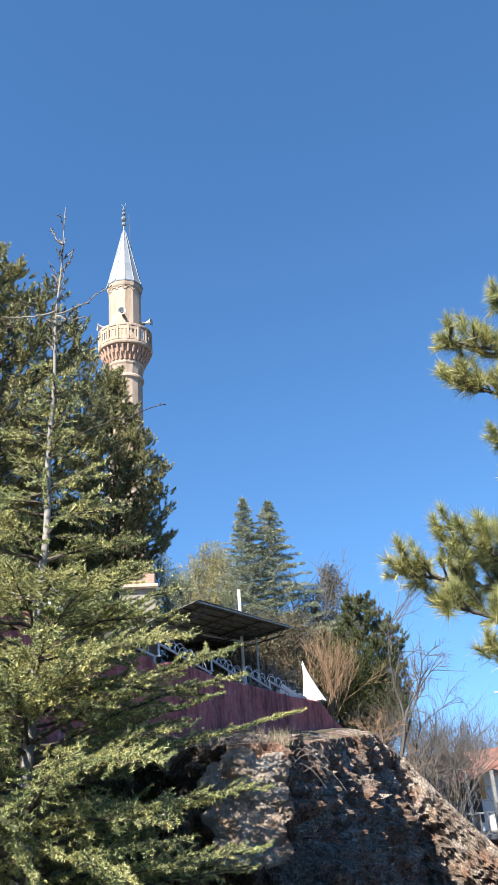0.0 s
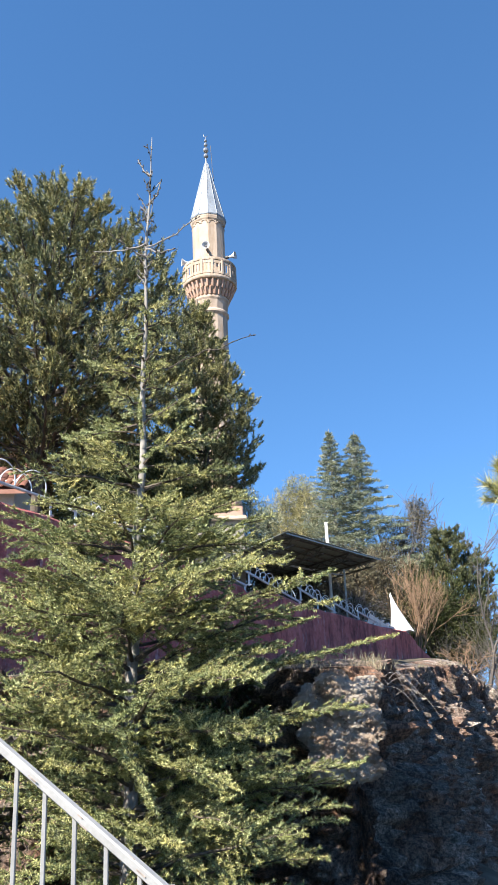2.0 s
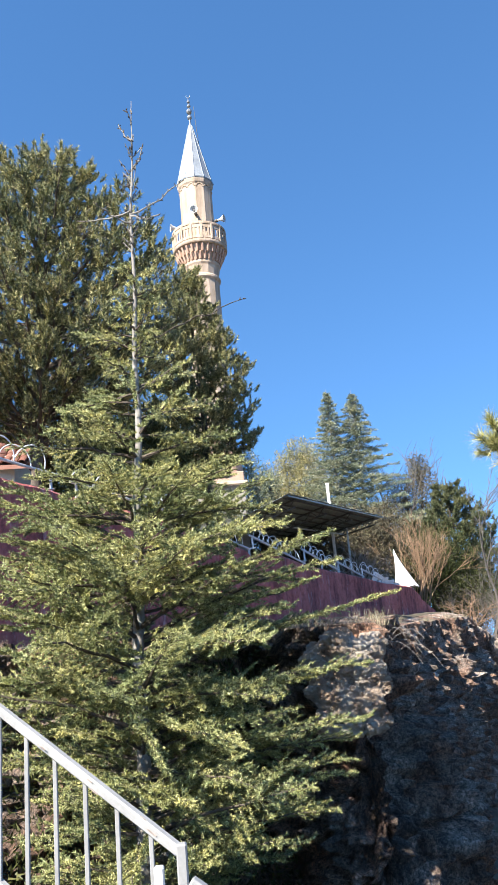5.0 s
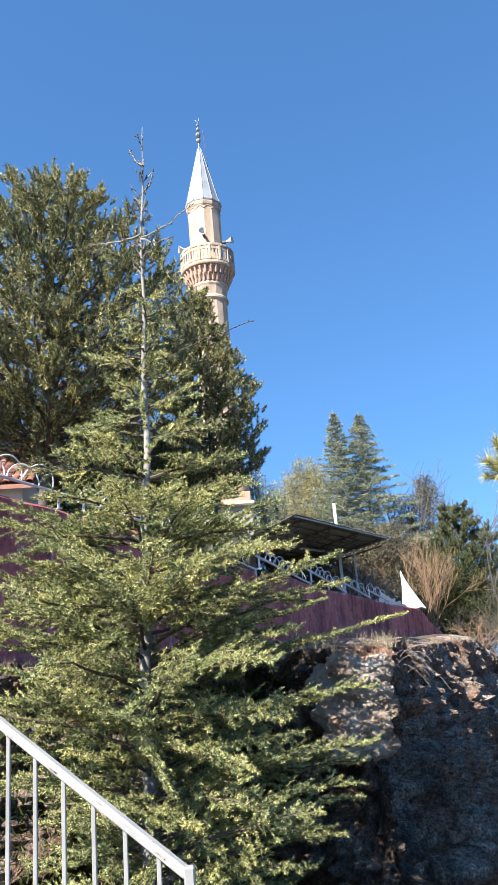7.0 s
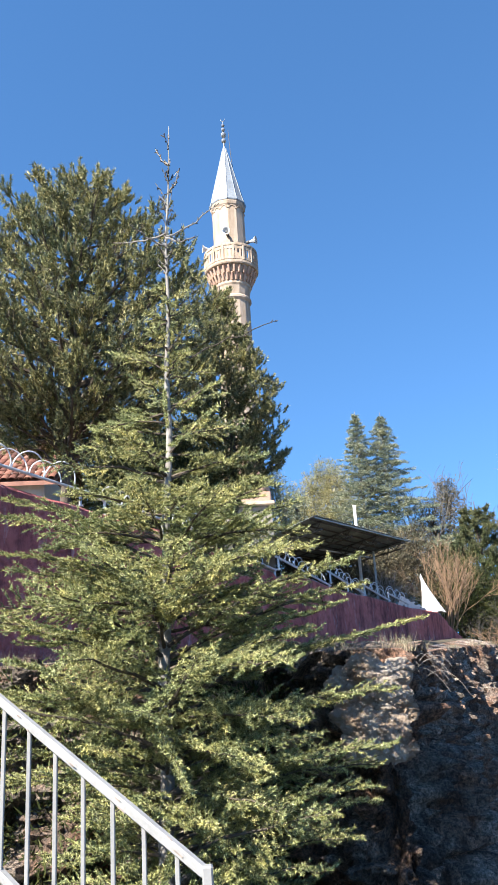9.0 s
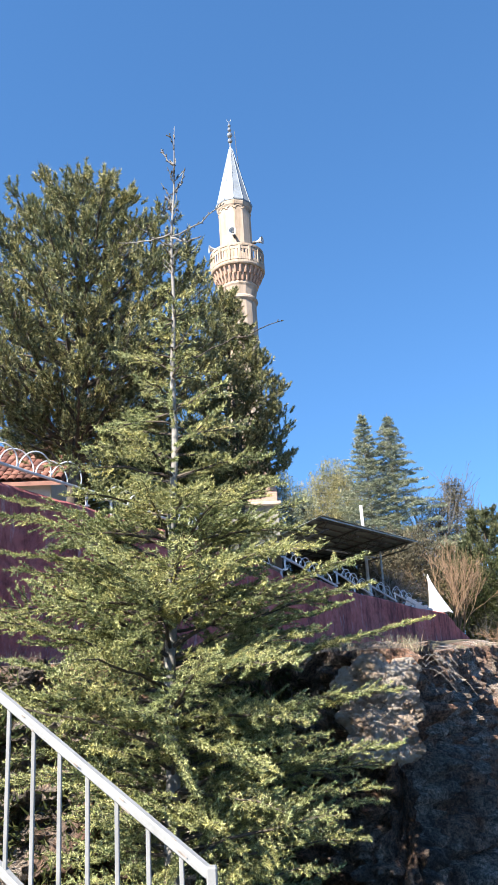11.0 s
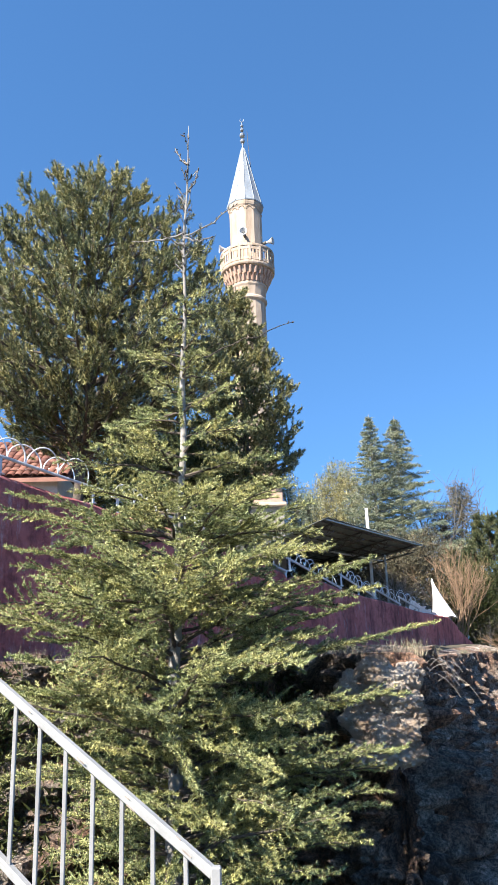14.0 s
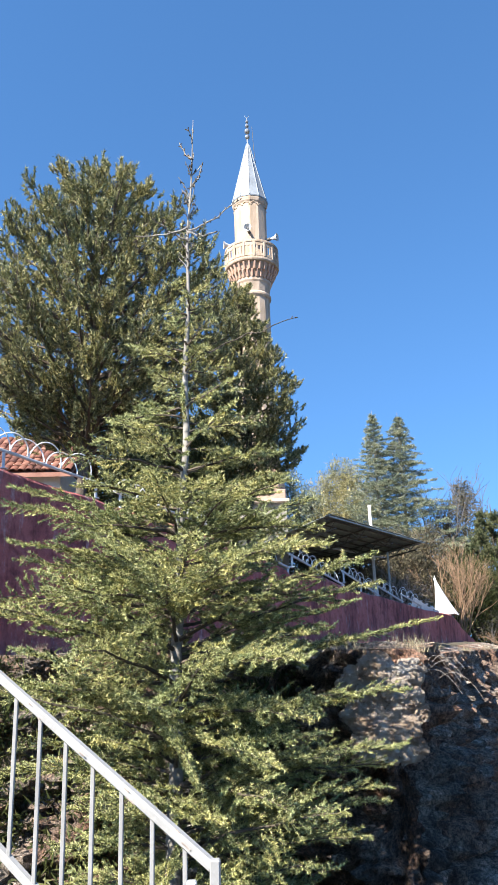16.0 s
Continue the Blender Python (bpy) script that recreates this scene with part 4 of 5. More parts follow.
        length = np.linalg.norm(p1 - p0)
        part("branch", Geo().tube(pts, np.linspace(0.018, 0.003, 10), 5, False), M_PINEBARK, tree)
        d = (p1 - p0) / length
        side = np.cross(d, (0, 0, 1))
        spray(pts, length, d, side / np.linalg.norm(side), 0.2, reach, 0.14 if zb > 0.7 else 0.36)
    p0 = np.array([np.interp(4.35, zz, xx), 8.05, 4.35])
    pts = curve_pts(p0, (0.53, 8.2, 4.86), 0.02, 10, 0.012)
    wood = Geo().tube(pts, np.linspace(0.009, 0.004, 10), 5, False)
    for u in np.linspace(0.5, 1, 14):
        c = along_line(pts, u)
        wood.tube([c, c + rng.normal(size=3) * 0.014], [0.009, 0.006], 4, False)
    part("branch", wood, M_PINEBARK, tree)
    p, d = np.vstack(base_p), np.vstack(base_d)
    n = 7
    P = np.repeat(p, n, 0)
    D = np.repeat(d, n, 0) * 0.7 + rng.normal(size=(len(P), 3)) * 0.62 + (0, 0, 0.28)
    green.blades(P, D, rng.uniform(0.023, 0.042, len(P)), 0.0070)
    tagged(part("twigwork", twigs, M_PINEBARK, tree), kind="stuff")
    part("crown", green, M_CEDAR, tree)
    return tree


def shoots(green, tips, ways, needles, n, spread=0.62, width=0.006, axis=0.16):
    """Bottle-brush shoots of long needles at the tips; the needles lean forward along the shoot."""
    w = ways / (np.linalg.norm(ways, axis=1)[:, None] + 1e-9)
    P = np.repeat(tips, n, 0)
    W = np.repeat(w, n, 0)
    size = np.repeat(rng.uniform(0.7, 1.25, len(tips)), n)
    P = P - W * (rng.random(len(P)) * axis * size)[:, None]
    D = W * 0.85 + rng.normal(size=(len(P), 3)) * spread
    green.blades(P, D, needles * size * rng.uniform(0.75, 1.1, len(P)), width)


def crowned_pine(at, top, centre_x, prof, label, mat=M_PINE, trunk_r=0.17, count=130, needles=0.105, per=72, rising=0.45, dens=1.0, width=0.0165):
    """A pine: trunk, rising limbs, forked twigs and brushes at their ends. prof: rows of height and reach."""
    x, y, z0 = at
    z0 = min(z0, gz(x, y) - 0.1)
    tree = thing("pine", (x, y, z0), label, "tree", "pines behind the wall")
    zz = np.linspace(z0, top, 16)
    xx = np.interp(zz, [z0, top], [x, centre_x]) + 0.06 * np.sin(zz * 1.1)
    part("trunk", Geo().tube(np.stack([xx, np.full(16, y) + 0.05 * np.cos(zz), zz], 1), np.linspace(trunk_r, 0.02, 16), 9), M_PINEBARK, tree, smooth=True)
    green = Geo()
    pz, pl = np.array(prof).T
    tips, ways = [], []
    turn = 0.0
    for k in range(count):
        zb = pz[0] + (pz[-1] - pz[0]) * ((k + rng.random()) / count)
        length = float(np.interp(zb, pz, pl)) * rng.uniform(0.75, 1.12)
        turn += 2.399
        dr = np.array([math.cos(turn), math.sin(turn), 0])
        start = max(z0 + 1.0, zb - length * rising)
        p0 = np.array([np.interp(start, zz, xx), y, start])
        p1 = np.array([np.interp(zb, zz, xx), y, zb]) + dr * length
        pts = curve_pts(p0, p1, -0.06 * length, 8, 0.03)
        wood = Geo().tube(pts, np.linspace(0.012 + 0.014 * length, 0.006, 8), 5, False)
        m = int((5 + 11 * length) * dens)
        for i in range(m):
            u = 1 - 0.72 * rng.random() ** 1.5
            q0 = along_line(pts, u)
            way = dr * rng.uniform(0.1, 0.9) + rng.normal(size=3) * (0.5, 0.5, 0.25) + (0, 0, rng.uniform(0.2, 0.8))
            way /= np.linalg.norm(way)
            l2 = rng.uniform(0.15, 0.5) * (0.6 + 0.25 * length)
            q1 = q0 + way * l2
            wood.tube([q0, q1], [0.007, 0.004], 3, False)
            tips.append(q1)
            ways.append(way + (0, 0, 0.9))
            if rng.random() < 0.55:
                tips.append(q0 + way * l2 * 0.55 + rng.normal(size=3) * 0.06)
                ways.append(way + rng.normal(size=3) * 0.5)
        part("limb", wood, M_PINEBARK, tree)
    shoots(green, np.array(tips), np.array(ways), needles, per, 0.56, width, 0.24)
    part("crown", green, mat, tree)
    return tree


def spire_fir(at, top, reach, label, mat=M_FIR, dens=1.0, name="fir", droop=0.10, sparse=0.0):
    """A narrow conifer with whorled, slightly drooping branches."""
    x, y, z0 = at
    tree = thing(name, at, label, "tree", "conifers on the hill")
    h = top - z0
    part("trunk", Geo().tube([(x, y, min(z0, gz(x, y) - 0.1)), (x, y, top - 0.2 * h), (x, y, top)], [0.14, 0.05, 0.012], 7), M_BARK, tree)
    wood, green = Geo(), Geo()
    P, D = [], []
    z, turn = z0 + 0.06 * h, 0.0
    while z < top - 0.12:
        u = (z - z0) / h
        r = reach * (1 - u) ** 0.95
        for k in range(8):
            turn += 2.399
            if rng.random() < sparse:
                continue
            l = r * rng.uniform(0.6, 1.1) + 0.05
            dr = np.array([math.cos(turn), math.sin(turn), 0])
            p0 = np.array([x, y, z + rng.uniform(-0.1, 0.1)])
            pts = curve_pts(p0, p0 + dr * l + (0, 0, l * rng.uniform(-droop, 0.28)), 0.05 * l, 5)
            wood.tube(pts, np.linspace(0.02, 0.006, 5), 3, False)
            m = int((3 + 40 * l) * dens)
            w = rng.random(m) ** 0.75
            q = along_line(pts, w)
            side = np.array([-dr[1], dr[0], 0])
            P.append(q + side * (rng.normal(size=m) * 0.16 * (1.15 - w) * l)[:, None] + (0, 0, 0.02))
            D.append(dr * 0.7 + side * rng.normal(size=(m, 1)) * 0.6 + rng.normal(size=(m, 3)) * 0.25 + (0, 0, 0.15))
        z += 0.24 + 0.16 * (1 - u)
    P, D = np.vstack(P), np.vstack(D)
    n = 3
    P2 = np.repeat(P, n, 0) + rng.normal(size=(len(P) * n, 3)) * 0.035
    D2 = np.repeat(D, n, 0) + rng.normal(size=(len(P) * n, 3)) * 0.35
    green.blades(P2, D2, rng.uniform(0.08, 0.2, len(P2)), 0.026)
    tagged(part("branchwork", wood, M_BARK, tree), kind="stuff")
    part("crown", green, mat, tree)
    return tree


def leafy_tree(at, blobs, label, mat, leaves=2600, size=0.10, name="evergreen_tree", trunk=0.12):
    """A broad crown of many small leaves round several limbs. blobs: rows of x, y, z, radius."""
    at = (at[0], at[1], min(at[2], gz(at[0], at[1]) - 0.1))
    tree = thing(name, at, label, "tree", "trees on the hill")
    green = Geo()
    for bx, by, bz, r in blobs:
        wood = Geo().tube(curve_pts(at, (bx, by, bz), 0.2, 7, 0.06), np.linspace(trunk, 0.02, 7), 6, False)
        n = int(leaves * r * r)
        c = rng.normal(size=(n // 14 + 1, 3))
        c /= np.linalg.norm(c, axis=1)[:, None]
        c *= (rng.random(len(c)) ** 0.4)[:, None] * r * (1, 1, 1.15)
        for q in c[:: 6]:
            wood.tube([(bx, by, bz), np.array((bx, by, bz)) + q], [0.02, 0.006], 3, False)
        part("limb", wood, M_PINEBARK, tree)
        P = np.repeat(c, 14, 0) + rng.normal(size=(len(c) * 14, 3)) * 0.14 + (bx, by, bz)
        D = np.repeat(c, 14, 0) / r + rng.normal(size=P.shape) * 0.8 + (0, 0, 0.4)
        green.blades(P, D, rng.uniform(0.6, 1.4, len(P)) * size * 1.6, size * 0.42)
    part("crown", green, mat, tree)
    return tree


def bare_branching(g, p, way, length, r, depth, spread, lift, tips=None, bend=0.0):
    n = 5
    pts = [np.array(p, float)]
    w = np.array(way, float)
    for i in range(n):
        w = w + rng.normal(size=3) * 0.10 + (0, 0, bend * 0.12)
        w /= np.linalg.norm(w)
        pts.append(pts[-1] + w * length / n)
    g.tube(pts, np.linspace(r, r * 0.6, n + 1), 6 if depth > 2 else 4 if depth > 0 else 3, False)
    if depth == 0:
        return
    kids = 3 if depth > 1 else 4
    for k in range(kids):
        c = pts[-1] if k == 0 else pts[int(rng.integers(2, n + 1))]
        nw = w + rng.normal(size=3) * spread + (0, 0, lift)
        nw /= np.linalg.norm(nw)
        bare_branching(g, c, nw, length * rng.uniform(0.55, 0.8), r * 0.58, depth - 1, spread, lift, tips, bend)


def bare_tree(at, way, length, r, depth, label, spread=0.5, lift=0.05, mat=M_TWIG, stems=1, name="bare_tree", bend=0.0, fan=0.5):
    drop = max(0.0, at[2] - gz(at[0], at[1]) + 0.1)
    at, length = (at[0], at[1], at[2] - drop), length + 0.25 * drop
    tree = thing(name, at, label, "shrub" if "shrub" in name else "tree", "bare trees and shrubs on the slope")
    for s in range(stems):
        g = Geo()
        w = np.array(way, float) + (rng.normal(size=3) * (fan, fan, 0.12) if stems > 1 else 0)
        p = np.array(at) + (rng.normal(size=3) * (0.2, 0.2, 0) if stems > 1 else 0)
        bare_branching(g, p, w / np.linalg.norm(w), length, r, depth, spread, lift, bend=bend)
        part("stem", g, mat, tree)
    return tree


young_cedar()
crowned_pine((-4.0, 17.6, 1.6), 12.4, -3.65, [(6.0, 1.4), (6.8, 2.5), (7.6, 3.1), (8.6, 3.3), (9.6, 2.95), (10.8, 2.45), (11.7, 1.5), (12.4, 0.5)], "large dark green pine with upswept brushes behind the wall", dens=1.0, count=155)
crowned_pine((0.0, 22.6, 2.0), 11.8, -0.25, [(5.3, 0.8), (5.9, 1.25), (6.7, 1.65), (7.8, 1.75), (8.6, 1.5), (9.4, 1.1), (10.5, 0.6), (11.2, 0.4), (11.6, 0.15)], "narrow dark green pine standing before the minaret", dens=1.15, count=110)
spire_fir((6.95, 43.0, 2.9), 12.95, 3.6, "grey-green fir with a pointed crown", dens=1.5, sparse=0.06)
spire_fir((8.5, 43.6, 2.9), 12.95, 4.3, "open blue-grey fir with a pointed crown", dens=1.5, sparse=0.12, name="fir", droop=0.2)
leafy_tree((6.0, 52.8, 3.9), [(5.04, 52.8, 10.00, 1.20), (6.24, 53.0, 10.96, 1.20), (7.08, 52.8, 9.52, 1.44), (4.32, 52.8, 8.32, 1.44), (6.00, 52.3, 8.08, 1.68)], "olive-brown evergreen tree beside the firs", M_OLIVE)
leafy_tree((2.6, 40.0, 3.5), [(1.9, 40, 8.5, 0.6), (2.2, 40, 7.6, 0.8), (3.0, 40.2, 7.2, 0.8), (2.0, 40, 6.2, 1.1)], "pale green evergreen shrub beside the mosque", M_FIR, 2200)
leafy_tree((-2.4, 21.5, 2.4), [(-3.2, 21.5, 5.6, 1.1), (-2.1, 21.6, 5.9, 1.2), (-1.1, 21.8, 5.2, 1.1), (-2.4, 21.7, 4.4, 1.1)], "dark evergreen shrub in the shade behind the wall", M_IVY, 2600, name="evergreen_shrub")
leafy_tree((-3.6, 26.5, 3.0), [(-5.2, 26.5, 5.8, 1.3), (-4.2, 26.4, 7.0, 1.4), (-2.9, 26.6, 7.2, 1.5), (-1.7, 26.5, 7.4, 1.4), (-2.4, 26.5, 5.4, 1.4)], "dark evergreen thicket between the tiled house and the mosque", M_IVY, 2600, name="evergreen_shrub")
leafy_tree((3.4, 37.5, 2.0), [(2.6, 37.5, 3.6, 1.3), (3.8, 37.2, 4.2, 1.3), (4.8, 37.4, 3.2, 1.4), (3.4, 37.0, 2.4, 1.3)], "dark brown tangled thicket behind the shelter", M_THICKET, 2400, name="evergreen_shrub")
leafy_tree((0.6, 36.4, 2.0), [(0.2, 36.4, 3.3, 1.2), (1.5, 36.6, 3.6, 1.2), (2.4, 36.2, 3.0, 1.0)], "dark brown tangled thicket behind the shelter", M_THICKET, 2200, name="evergreen_shrub")
leafy_tree((6.2, 38.5, 1.6), [(5.8, 38.5, 3.4, 1.5), (7.0, 38.4, 4.2, 1.4), (7.9, 38.2, 3.0, 1.5), (6.4, 38.0, 2.2, 1.4), (8.4, 38.8, 4.6, 1.2)], "dark brown tangled thicket behind the shelter", M_THICKET, 2400, name="evergreen_shrub")
leafy_tree((10.2, 39.0, 0.8), [(9.6, 39, 2.6, 1.5), (10.6, 39, 1.8, 1.5), (11.4, 39, 2.9, 1.3), (9.0, 38.6, 1.6, 1.3)], "dark ivy-clad evergreen beyond the wall's end", M_IVY, 2600, name="evergreen_shrub")
leafy_tree((12.0, 46.0, 2.0), [(12.4, 46, 8.7, 0.6), (12.5, 46, 7.8, 0.9), (11.4, 46, 6.6, 1.3), (12.6, 46, 5.4, 1.4)], "grey-brown ivy-covered tree on the hill", M_THICKET, 2600)
crowned_pine((12.6, 41.0, 0.0), 7.2, 12.4, [(0.3, 1.5), (1.6, 1.9), (3.2, 2.1), (4.6, 1.9), (5.8, 1.2), (6.8, 0.5)], "dark green pine beyond the wall's end", dens=1.1, count=95, needles=0.18, per=52, width=0.022, mat=M_DARKPINE)
crowned_pine((10.4, 40.6, 0.0), 5.6, 10.3, [(1.3, 1.2), (2.4, 1.7), (3.6, 1.5), (4.8, 0.6)], "short dark green pine behind the wall's end", dens=1.0, count=70, needles=0.17, per=48, width=0.02, mat=M_DARKPINE)
bare_tree((12.6, 45.0, 3.0), (0.0, 0, 1), 3.2, 0.10, 4, "tall bare grey tree among the firs", 0.38, 0.22, M_DARKTWIG)
bare_tree((9.8, 44.0, 2.8), (0.15, 0, 1), 3.0, 0.09, 4, "bare grey tree among the firs", 0.42, 0.2, M_DARKTWIG)
bare_tree((3.6, 42.5, 3.5), (-0.1, 0, 1), 2.9, 0.07, 4, "bare grey tree beside the mosque", 0.4, 0.22)
bare_tree((9.05, 36.6, 0.9), (0.08, 0, 1), 1.5, 0.035, 4, "russet multi-stemmed bare shrub beside the marquee", 0.30, 0.28, M_REDTWIG, 11, "bare_shrub", fan=0.26)
bare_tree((5.6, 34.0, 1.5), (0.0, 0, 1), 1.3, 0.03, 3, "dense grey-brown bare shrub behind the shelter", 0.5, 0.1, M_TWIG, 9, "bare_shrub")
bare_tree((7.3, 38.0, 1.3), (0.0, 0, 1), 1.2, 0.03, 3, "dense grey-brown bare shrub behind the shelter", 0.5, 0.1, M_TWIG, 9, "bare_shrub")
bare_tree((11.8, 36.0, 0.6), (0.22, 0, 1), 2.0, 0.10, 5, "bare tree with long arching dark grey branches", 0.5, 0.10, M_DARKTWIG, bend=-0.05)
bare_tree((12.0, 36.2, 0.6), (0.6, 0, 0.8), 1.8, 0.08, 5, "leaning bare tree with drooping dark grey twigs", 0.5, 0.02, M_DARKTWIG, bend=-0.1)
for k, (x, y) in enumerate(((12.7, 35.4), (13.8, 36.0), (14.6, 36.6), (14.2, 38.4), (15.2, 39.2))):
    bare_tree((x, y, gz(x, y) - 0.1), (0, 0, 1), rng.uniform(2.0, 2.5), 0.03, 4, "grey thicket of bare upright twigs on the slope", 0.36, 0.22, M_DARKTWIG, 8, "bare_shrub", fan=0.4)
for k in range(9):
    x, y = 15.6 + 1.25 * k, 47.5 + 0.5 * k
    bare_tree((x, y, gz(x, y) - 0.1), (0, 0, 1), rng.uniform(2.2, 2.8), 0.05, 4, "grey thicket of bare upright twigs behind the house", 0.36, 0.22, M_DARKTWIG, 6, "bare_shrub", fan=0.4)
for k, (x, y) in enumerate(((10.2, 33.4), (11.0, 34.2), (11.6, 34.6))):
    bare_tree((x, y, gz(x, y) - 0.1), (0, 0, 1), 0.8, 0.02, 3, "low russet tangle of bare twigs on the cliff top", 0.6, 0.0, M_REDTWIG, 7, "bare_shrub", fan=0.6)


def near_pine():
    tree = thing("pine", (3.9, 4.5, -0.6), "pine with long yellow-green needles close to the path", "tree")
    part("trunk", Geo().tube([(3.9, 4.5, -0.7), (3.85, 4.5, 2.0), (3.8, 4.45, 6.0)], [0.17, 0.14, 0.08], 12), M_PINEBARK, tree, smooth=True)
    green = Geo()
    tips, ways = [], []

    def limb(p0, p1, lift, r, subs, reach, first):
        pts = curve_pts(p0, p1, lift, 12, 0.012)
        wood = Geo().tube(pts, np.linspace(r, 0.007, 12), 7, False)
        d = (np.array(p1) - p0) / np.linalg.norm(np.array(p1) - p0)
        for i in range(subs):
            u = first + (1 - first) * (i + rng.random() * 0.7) / subs
            q0 = along_line(pts, u)
            way = d * rng.uniform(0.3, 0.9) + rng.normal(size=3) * (0.25, 0.55, 0.42) + (0, 0, 0.3)
            way /= np.linalg.norm(way)
            l = reach * rng.uniform(0.5, 1.1)
            sub = curve_pts(q0, q0 + way * l + (0, 0, 0.06), -0.03, 6, 0.006)
            wood.tube(sub, np.linspace(0.009, 0.005, 6), 5, False)
            tips.append(sub[-1])
            ways.append(way * 0.7 + (0, 0, 0.55))
            for k in range(2):
                v = rng.uniform(0.35, 0.85)
                c = along_line(sub, v)
                w2 = way + rng.normal(size=3) * 0.6 + (0, 0, 0.25)
                w2 /= np.linalg.norm(w2)
                e = c + w2 * reach * 0.42
                wood.tube([c, e], [0.006, 0.004], 5, False)
                tips.append(e)
                ways.append(w2 + (0, 0, 0.4))
        tips.append(pts[-1])
        ways.append(d + (0, 0, 0.5))
        part("limb", wood, M_PINEBARK, tree)

    limb((3.85, 4.5, 1.75), (1.66, 4.2, 2.26), 0.05, 0.030, 40, 0.22, 0.42)
    limb((3.85, 4.5, 1.6), (1.76, 4.2, 2.10), 0.0, 0.024, 26, 0.18, 0.45)
    limb((3.85, 4.5, 2.0), (1.88, 4.15, 2.44), 0.0, 0.026, 26, 0.18, 0.5)
    limb((3.82, 4.5, 1.5), (1.95, 4.2, 1.85), 0.02, 0.016, 5, 0.09, 0.75)
    limb((3.82, 4.5, 3.0), (2.12, 4.2, 3.42), 0.0, 0.026, 24, 0.17, 0.55)
    limb((3.82, 4.5, 3.3), (2.12, 4.2, 3.70), 0.05, 0.024, 20, 0.16, 0.55)
    limb((3.82, 4.5, 3.6), (2.50, 4.2, 3.92), 0.05, 0.022, 10, 0.14, 0.7)
    limb((3.82, 4.5, 2.7), (2.30, 4.2, 3.05), 0.0, 0.018, 6, 0.10, 0.75)
    limb((3.82, 4.5, 2.5), (2.32, 4.2, 2.80), 0.0, 0.016, 5, 0.08, 0.8)
    shoots(green, np.array(tips), np.array(ways), 0.090, 150, 0.50, 0.0034, 0.09)
    part("crown", green, M_NEAR, tree)
    return tree


near_pine()
leafy_tree((12.0, 39.5, 0.4), [(11.5, 39.5, 1.4, 1.3), (12.4, 39.4, 1.0, 1.3), (12.2, 39.8, 2.4, 1.1), (13.2, 39.6, 0.6, 1.1)], "dark ivy-clad evergreen beyond the wall's end", M_IVY, 2400, name="evergreen_shrub")

# ---- loose rocks, grass and scrub ----


def boulder(x, y, z, r, seed, flat=0.75, mat=M_ROCK, label="rough grey limestone boulder bedded in the slope", fine=4):
    """A broken block: cut faces, level ledges and pitted skin."""
    bm = bmesh.new()
    bmesh.ops.create_icosphere(bm, subdivisions=fine, radius=1)
    far = Vector((seed * 3.1, seed * 1.7, seed))
    for v in bm.verts:
        c = v.co.copy()
        n = noise.fractal(c * 0.9 + far, 0.9, 2.1, 4)
        cell = noise.voronoi(c * 1.9 + far)
        f = noise.noise(cell[1][0] * 6.1)
        small = noise.voronoi(c * 4.6 + far)
        g = noise.noise(small[1][0] * 9.3)
        ledge = noise.noise(Vector((math.floor(c.z * 5 + n) * 1.7, seed, 0.4)))
        pit = abs(noise.noise(c * 5.5 + far)) + 0.6 * abs(noise.noise(c * 12 + far))
        v.co = c * (0.78 + 0.22 * n + 0.20 * f + 0.13 * g + 0.15 * ledge + 0.35 * min(0.25, cell[0][1] - cell[0][0]) + 0.15 * pit)
    bm.transform(Matrix.Translation((x, y, z)) @ pose(0, 0, 0, rng.uniform(-18, 18), rng.uniform(-18, 18), seed * 133) @ Matrix.Diagonal((r, r * 0.85, r * flat, 1)))
    me = bpy.data.meshes.new("boulder")
    bm.to_mesh(me)
    bm.free()
    me.materials.append(mat)
    me.transform(Matrix.Translation((0, 0, math.tan(CLIMB) * y)))
    return tagged(new("boulder", me), label, "rock", "boulders on the cliff")


seed = 0.3
for x, y, r in ((-2.6, 9.9, 0.28), (-1.7, 10.3, 0.30), (-0.45, 9.9, 0.42), (0.2, 10.1, 0.32), (1.0, 10.5, 0.34), (1.5, 10.3, 0.24), (1.75, 10.4, 0.2), (0.6, 10.7, 0.3)):
    seed += 0.37
    boulder(x, y, float(plateau(x, y)) - 0.02, r, seed, 0.6)
# crag blocks whose pale material carries the sun that falls on them
for k in range(30):
    seed += 0.37
    u, v = (k % 5 + rng.uniform(0.1, 0.9)) / 5, (k // 5 + rng.uniform(0.1, 0.9)) / 6
    boulder(0.95 + 0.70 * u, 8.78 - 0.12 * math.sin(u * 3.1) - 0.14 * v, 1.12 - 0.88 * v, rng.uniform(0.13, 0.21), seed, 0.8, M_PALEROCK, "cream limestone block of a crag, its sunlight put into the pale colour")
for k in range(26):
    seed += 0.37
    s = rng.uniform(RUN[13] - 1.5, RUN[16])
    c = edge_at(s)
    x, y = c + (-0.25, 0.35 + 0.4 * rng.random()) + rng.normal(size=2) * 0.15
    boulder(x, y, float(plateau(x, y)) - 0.08, rng.uniform(0.12, 0.34), seed, 0.6)
boulder(-0.55, 4.6, -0.42, 0.33, 2.2, 0.9)

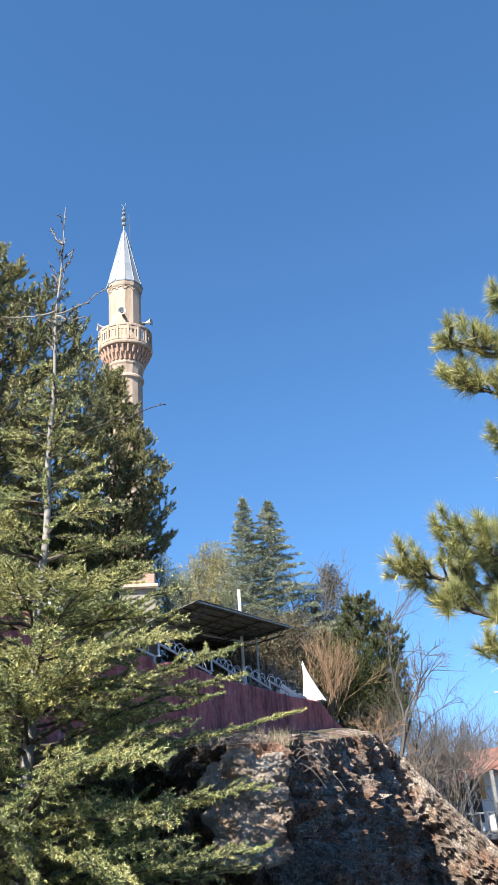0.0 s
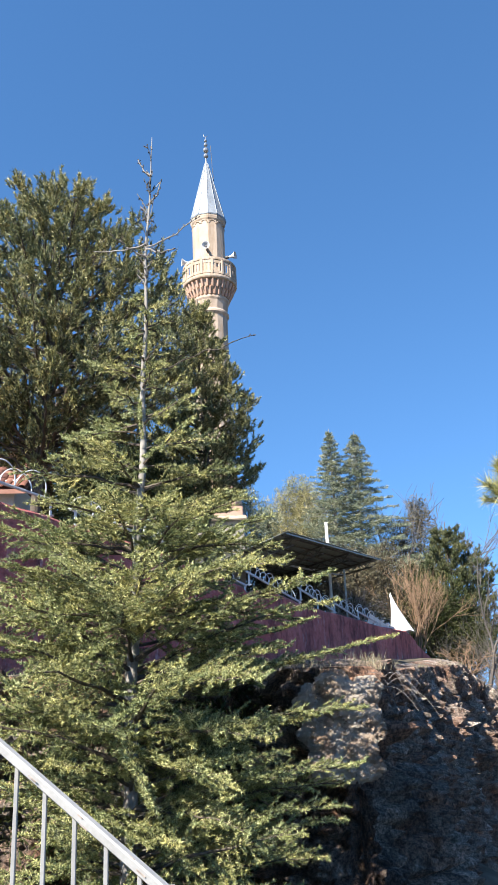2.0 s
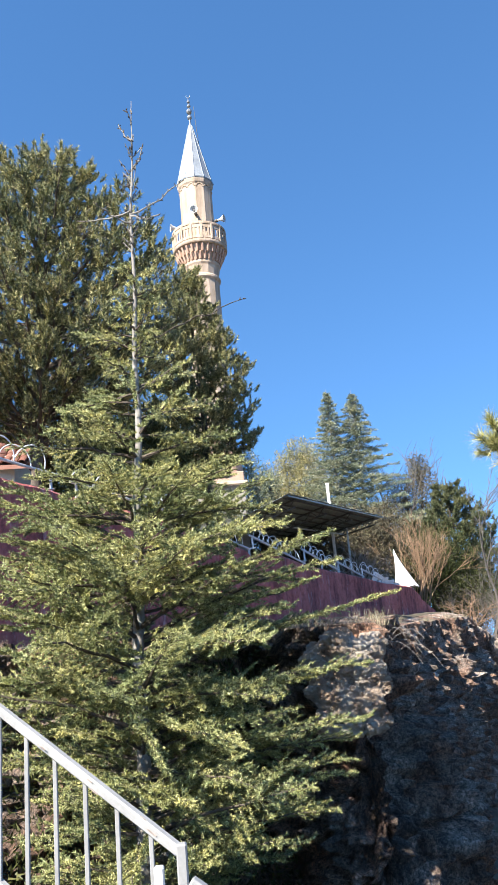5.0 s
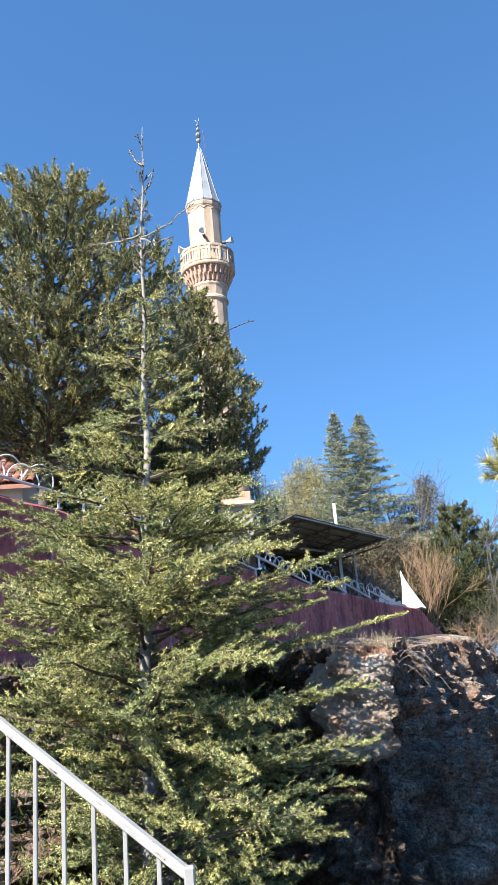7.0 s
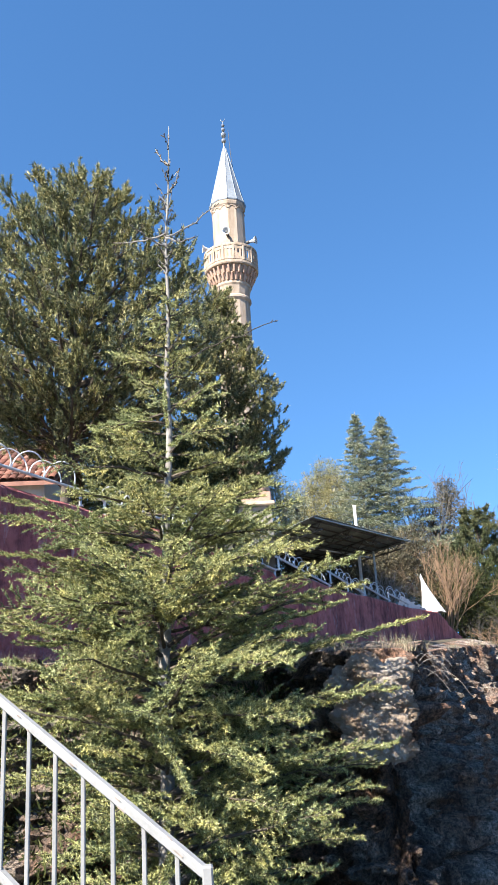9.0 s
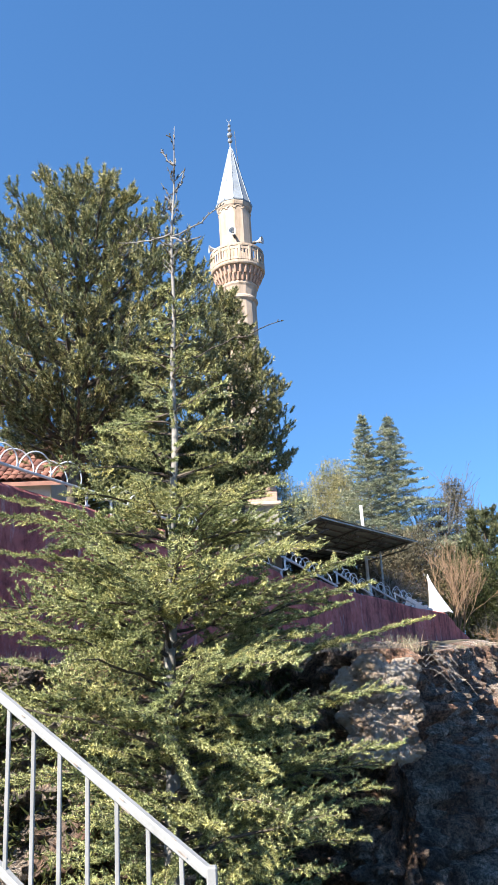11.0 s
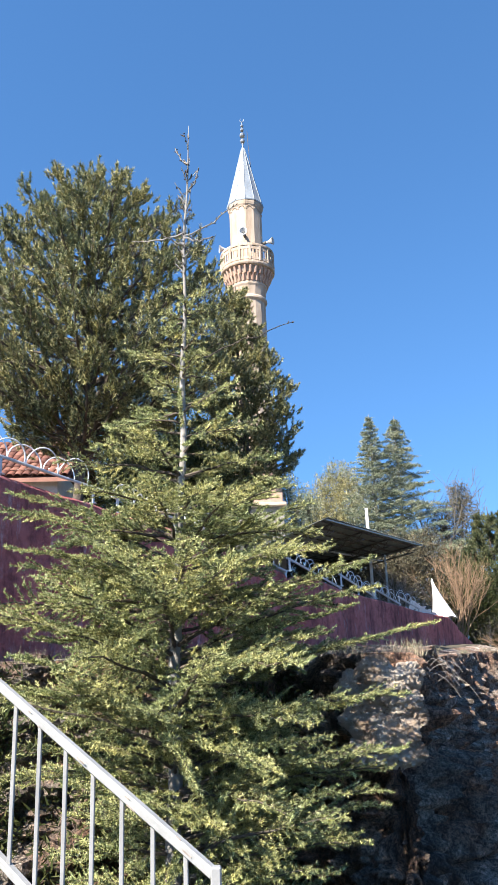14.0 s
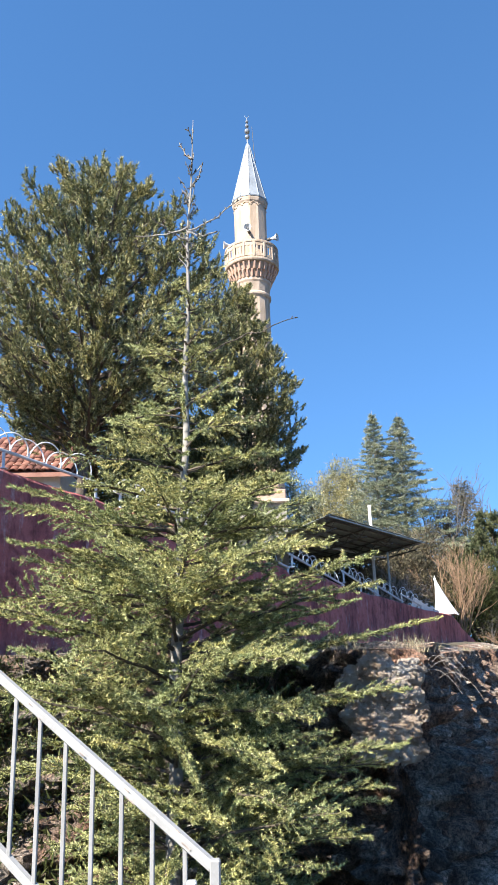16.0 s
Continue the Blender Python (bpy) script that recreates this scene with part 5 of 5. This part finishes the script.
grass = Geo()
for k in range(105):
    s = rng.uniform(RUN[2] + 1.5, RUN[10]) if k < 75 else rng.uniform(RUN[12], RUN[15])
    c = edge_at(s)
    back = abs(rng.normal()) * 0.5
    nrm = np.array([-0.1, 1.0]) if s < RUN[8] else np.array([-0.9, 0.4])
    x, y = c + nrm * back
    n = int(rng.integers(16, 40))
    h = rng.uniform(0.08, 0.27)
    z = float(plateau(x, y)) + 0.02
    P = np.stack([x + rng.normal(size=n) * 0.06, y + rng.normal(size=n) * 0.06, np.full(n, z)], 1)
    D = rng.normal(size=(n, 3)) * 0.35 + (0.15, -0.1, 1)
    grass.blades(P, D, h * rng.uniform(0.5, 1.2, n), 0.007)
tagged(part("dry_grass", grass, M_STRAW), "tufts of dry straw-coloured grass on the cliff top", "grass", kind="stuff")
hang = Geo()
for k in range(24):
    p = np.array([rng.uniform(1.45, 2.0), rng.uniform(8.7, 9.8), rng.uniform(0.9, 1.22)])
    a = rng.uniform(-0.9, 0.9)
    l = rng.uniform(0.25, 0.6)
    t = np.linspace(0, 1, 8)[:, None]
    hang.tube(p + np.concatenate([t * l * 0.8 * math.cos(a), t * l * 0.5 * math.sin(a) - 0.1 * t, 0.7 * l * t - 1.0 * l * t ** 2.2], 1), np.linspace(0.003, 0.0018, 8), 4, False)
tagged(part("dry_stems", hang, M_TWIG), "arching dead stems hanging over the rock edge", "stems", kind="stuff")
scrub = Geo()
n = 90000
x, y = rng.uniform(-7, 4.5, n), rng.uniform(4.2, 10.2, n)
ok = inside(x, y) < 0.3
x, y = x[ok], y[ok]
z = ground_z(x, y)
patch = np.array([noise.noise(Vector((a * 0.8, b * 0.8, 0.5))) for a, b in zip(x, y)])
keep = patch > -0.45
P = np.stack([x, y, z], 1)[keep]
scrub.blades(P + rng.normal(size=P.shape) * (0, 0, 0.05), rng.normal(size=P.shape) * 0.6 + (0, 0, 0.7), rng.uniform(0.06, 0.30, len(P)), 0.035)
# ivy added over the left cliff face; its dark leaves stand in for shade
near = [np.array(verts[i * nv + int(j)]) for i in range(len(s_all)) if RUN[2] - 1.0 < s_all[i] < RUN[4] + 0.3 for j in rng.integers(16, nv, 260 if s_all[i] < RUN[3] else 50)]
P = np.repeat(np.array(near), 5, 0) + rng.normal(size=(len(near) * 5, 3)) * 0.11
scrub.blades(P, rng.normal(size=P.shape) * 0.7 + (0, -0.5, 0.4), rng.uniform(0.05, 0.17, len(P)), 0.03)
tagged(part("ground_scrub", scrub, M_IVY), "dark low scrub, with ivy added on the cliff face for its shade", "scrub", kind="stuff")

# ---- roof tiles, piece by piece ----
tile_geo = Geo()
a = np.linspace(0, math.pi, 7)
vv = [(0.11 * math.cos(b), yy, 0.07 * math.sin(b) + 0.012 * (yy < 0.1)) for yy in (0.0, 0.36) for b in a] + [(0.095 * math.cos(b), yy, 0.055 * math.sin(b) + 0.012 * (yy < 0.1)) for yy in (0.0, 0.36) for b in a]
tile_geo.add(vv, [(i, i + 1, i + 8, i + 7) for i in range(6)] + [(14 + i + 7, 14 + i + 8, 14 + i + 1, 14 + i) for i in range(6)] + [(i + 14, i + 15, i + 1, i) for i in range(6)])
first = part("tile", tile_geo, M_TILE, roof, local=True)
tilt = Matrix.Rotation(math.atan2(1.75, 2.6), 4, "X")
for r in range(9):
    for c in range(32):
        if r == 0 and c == 0:
            continue
        p = rp1 + slope * (r / 9.2) + (rp0 - rp1) * ((c + 0.5) / 38)
        p.z = float(lifted(23.0, p.z))
        o = first.copy()
        scene.collection.objects.link(o)
        o.matrix_basis = Matrix.Translation(p + Vector((0, 0, 0.01))) @ tilt @ pose(0, 0, 0, rng.normal() * 1.5, 0, rng.normal() * 2)
p = rp1 + (rp0 - rp1) * (0.5 / 38)
first.matrix_basis = Matrix.Translation((p.x, p.y, float(lifted(23.0, p.z)) + 0.01)) @ tilt
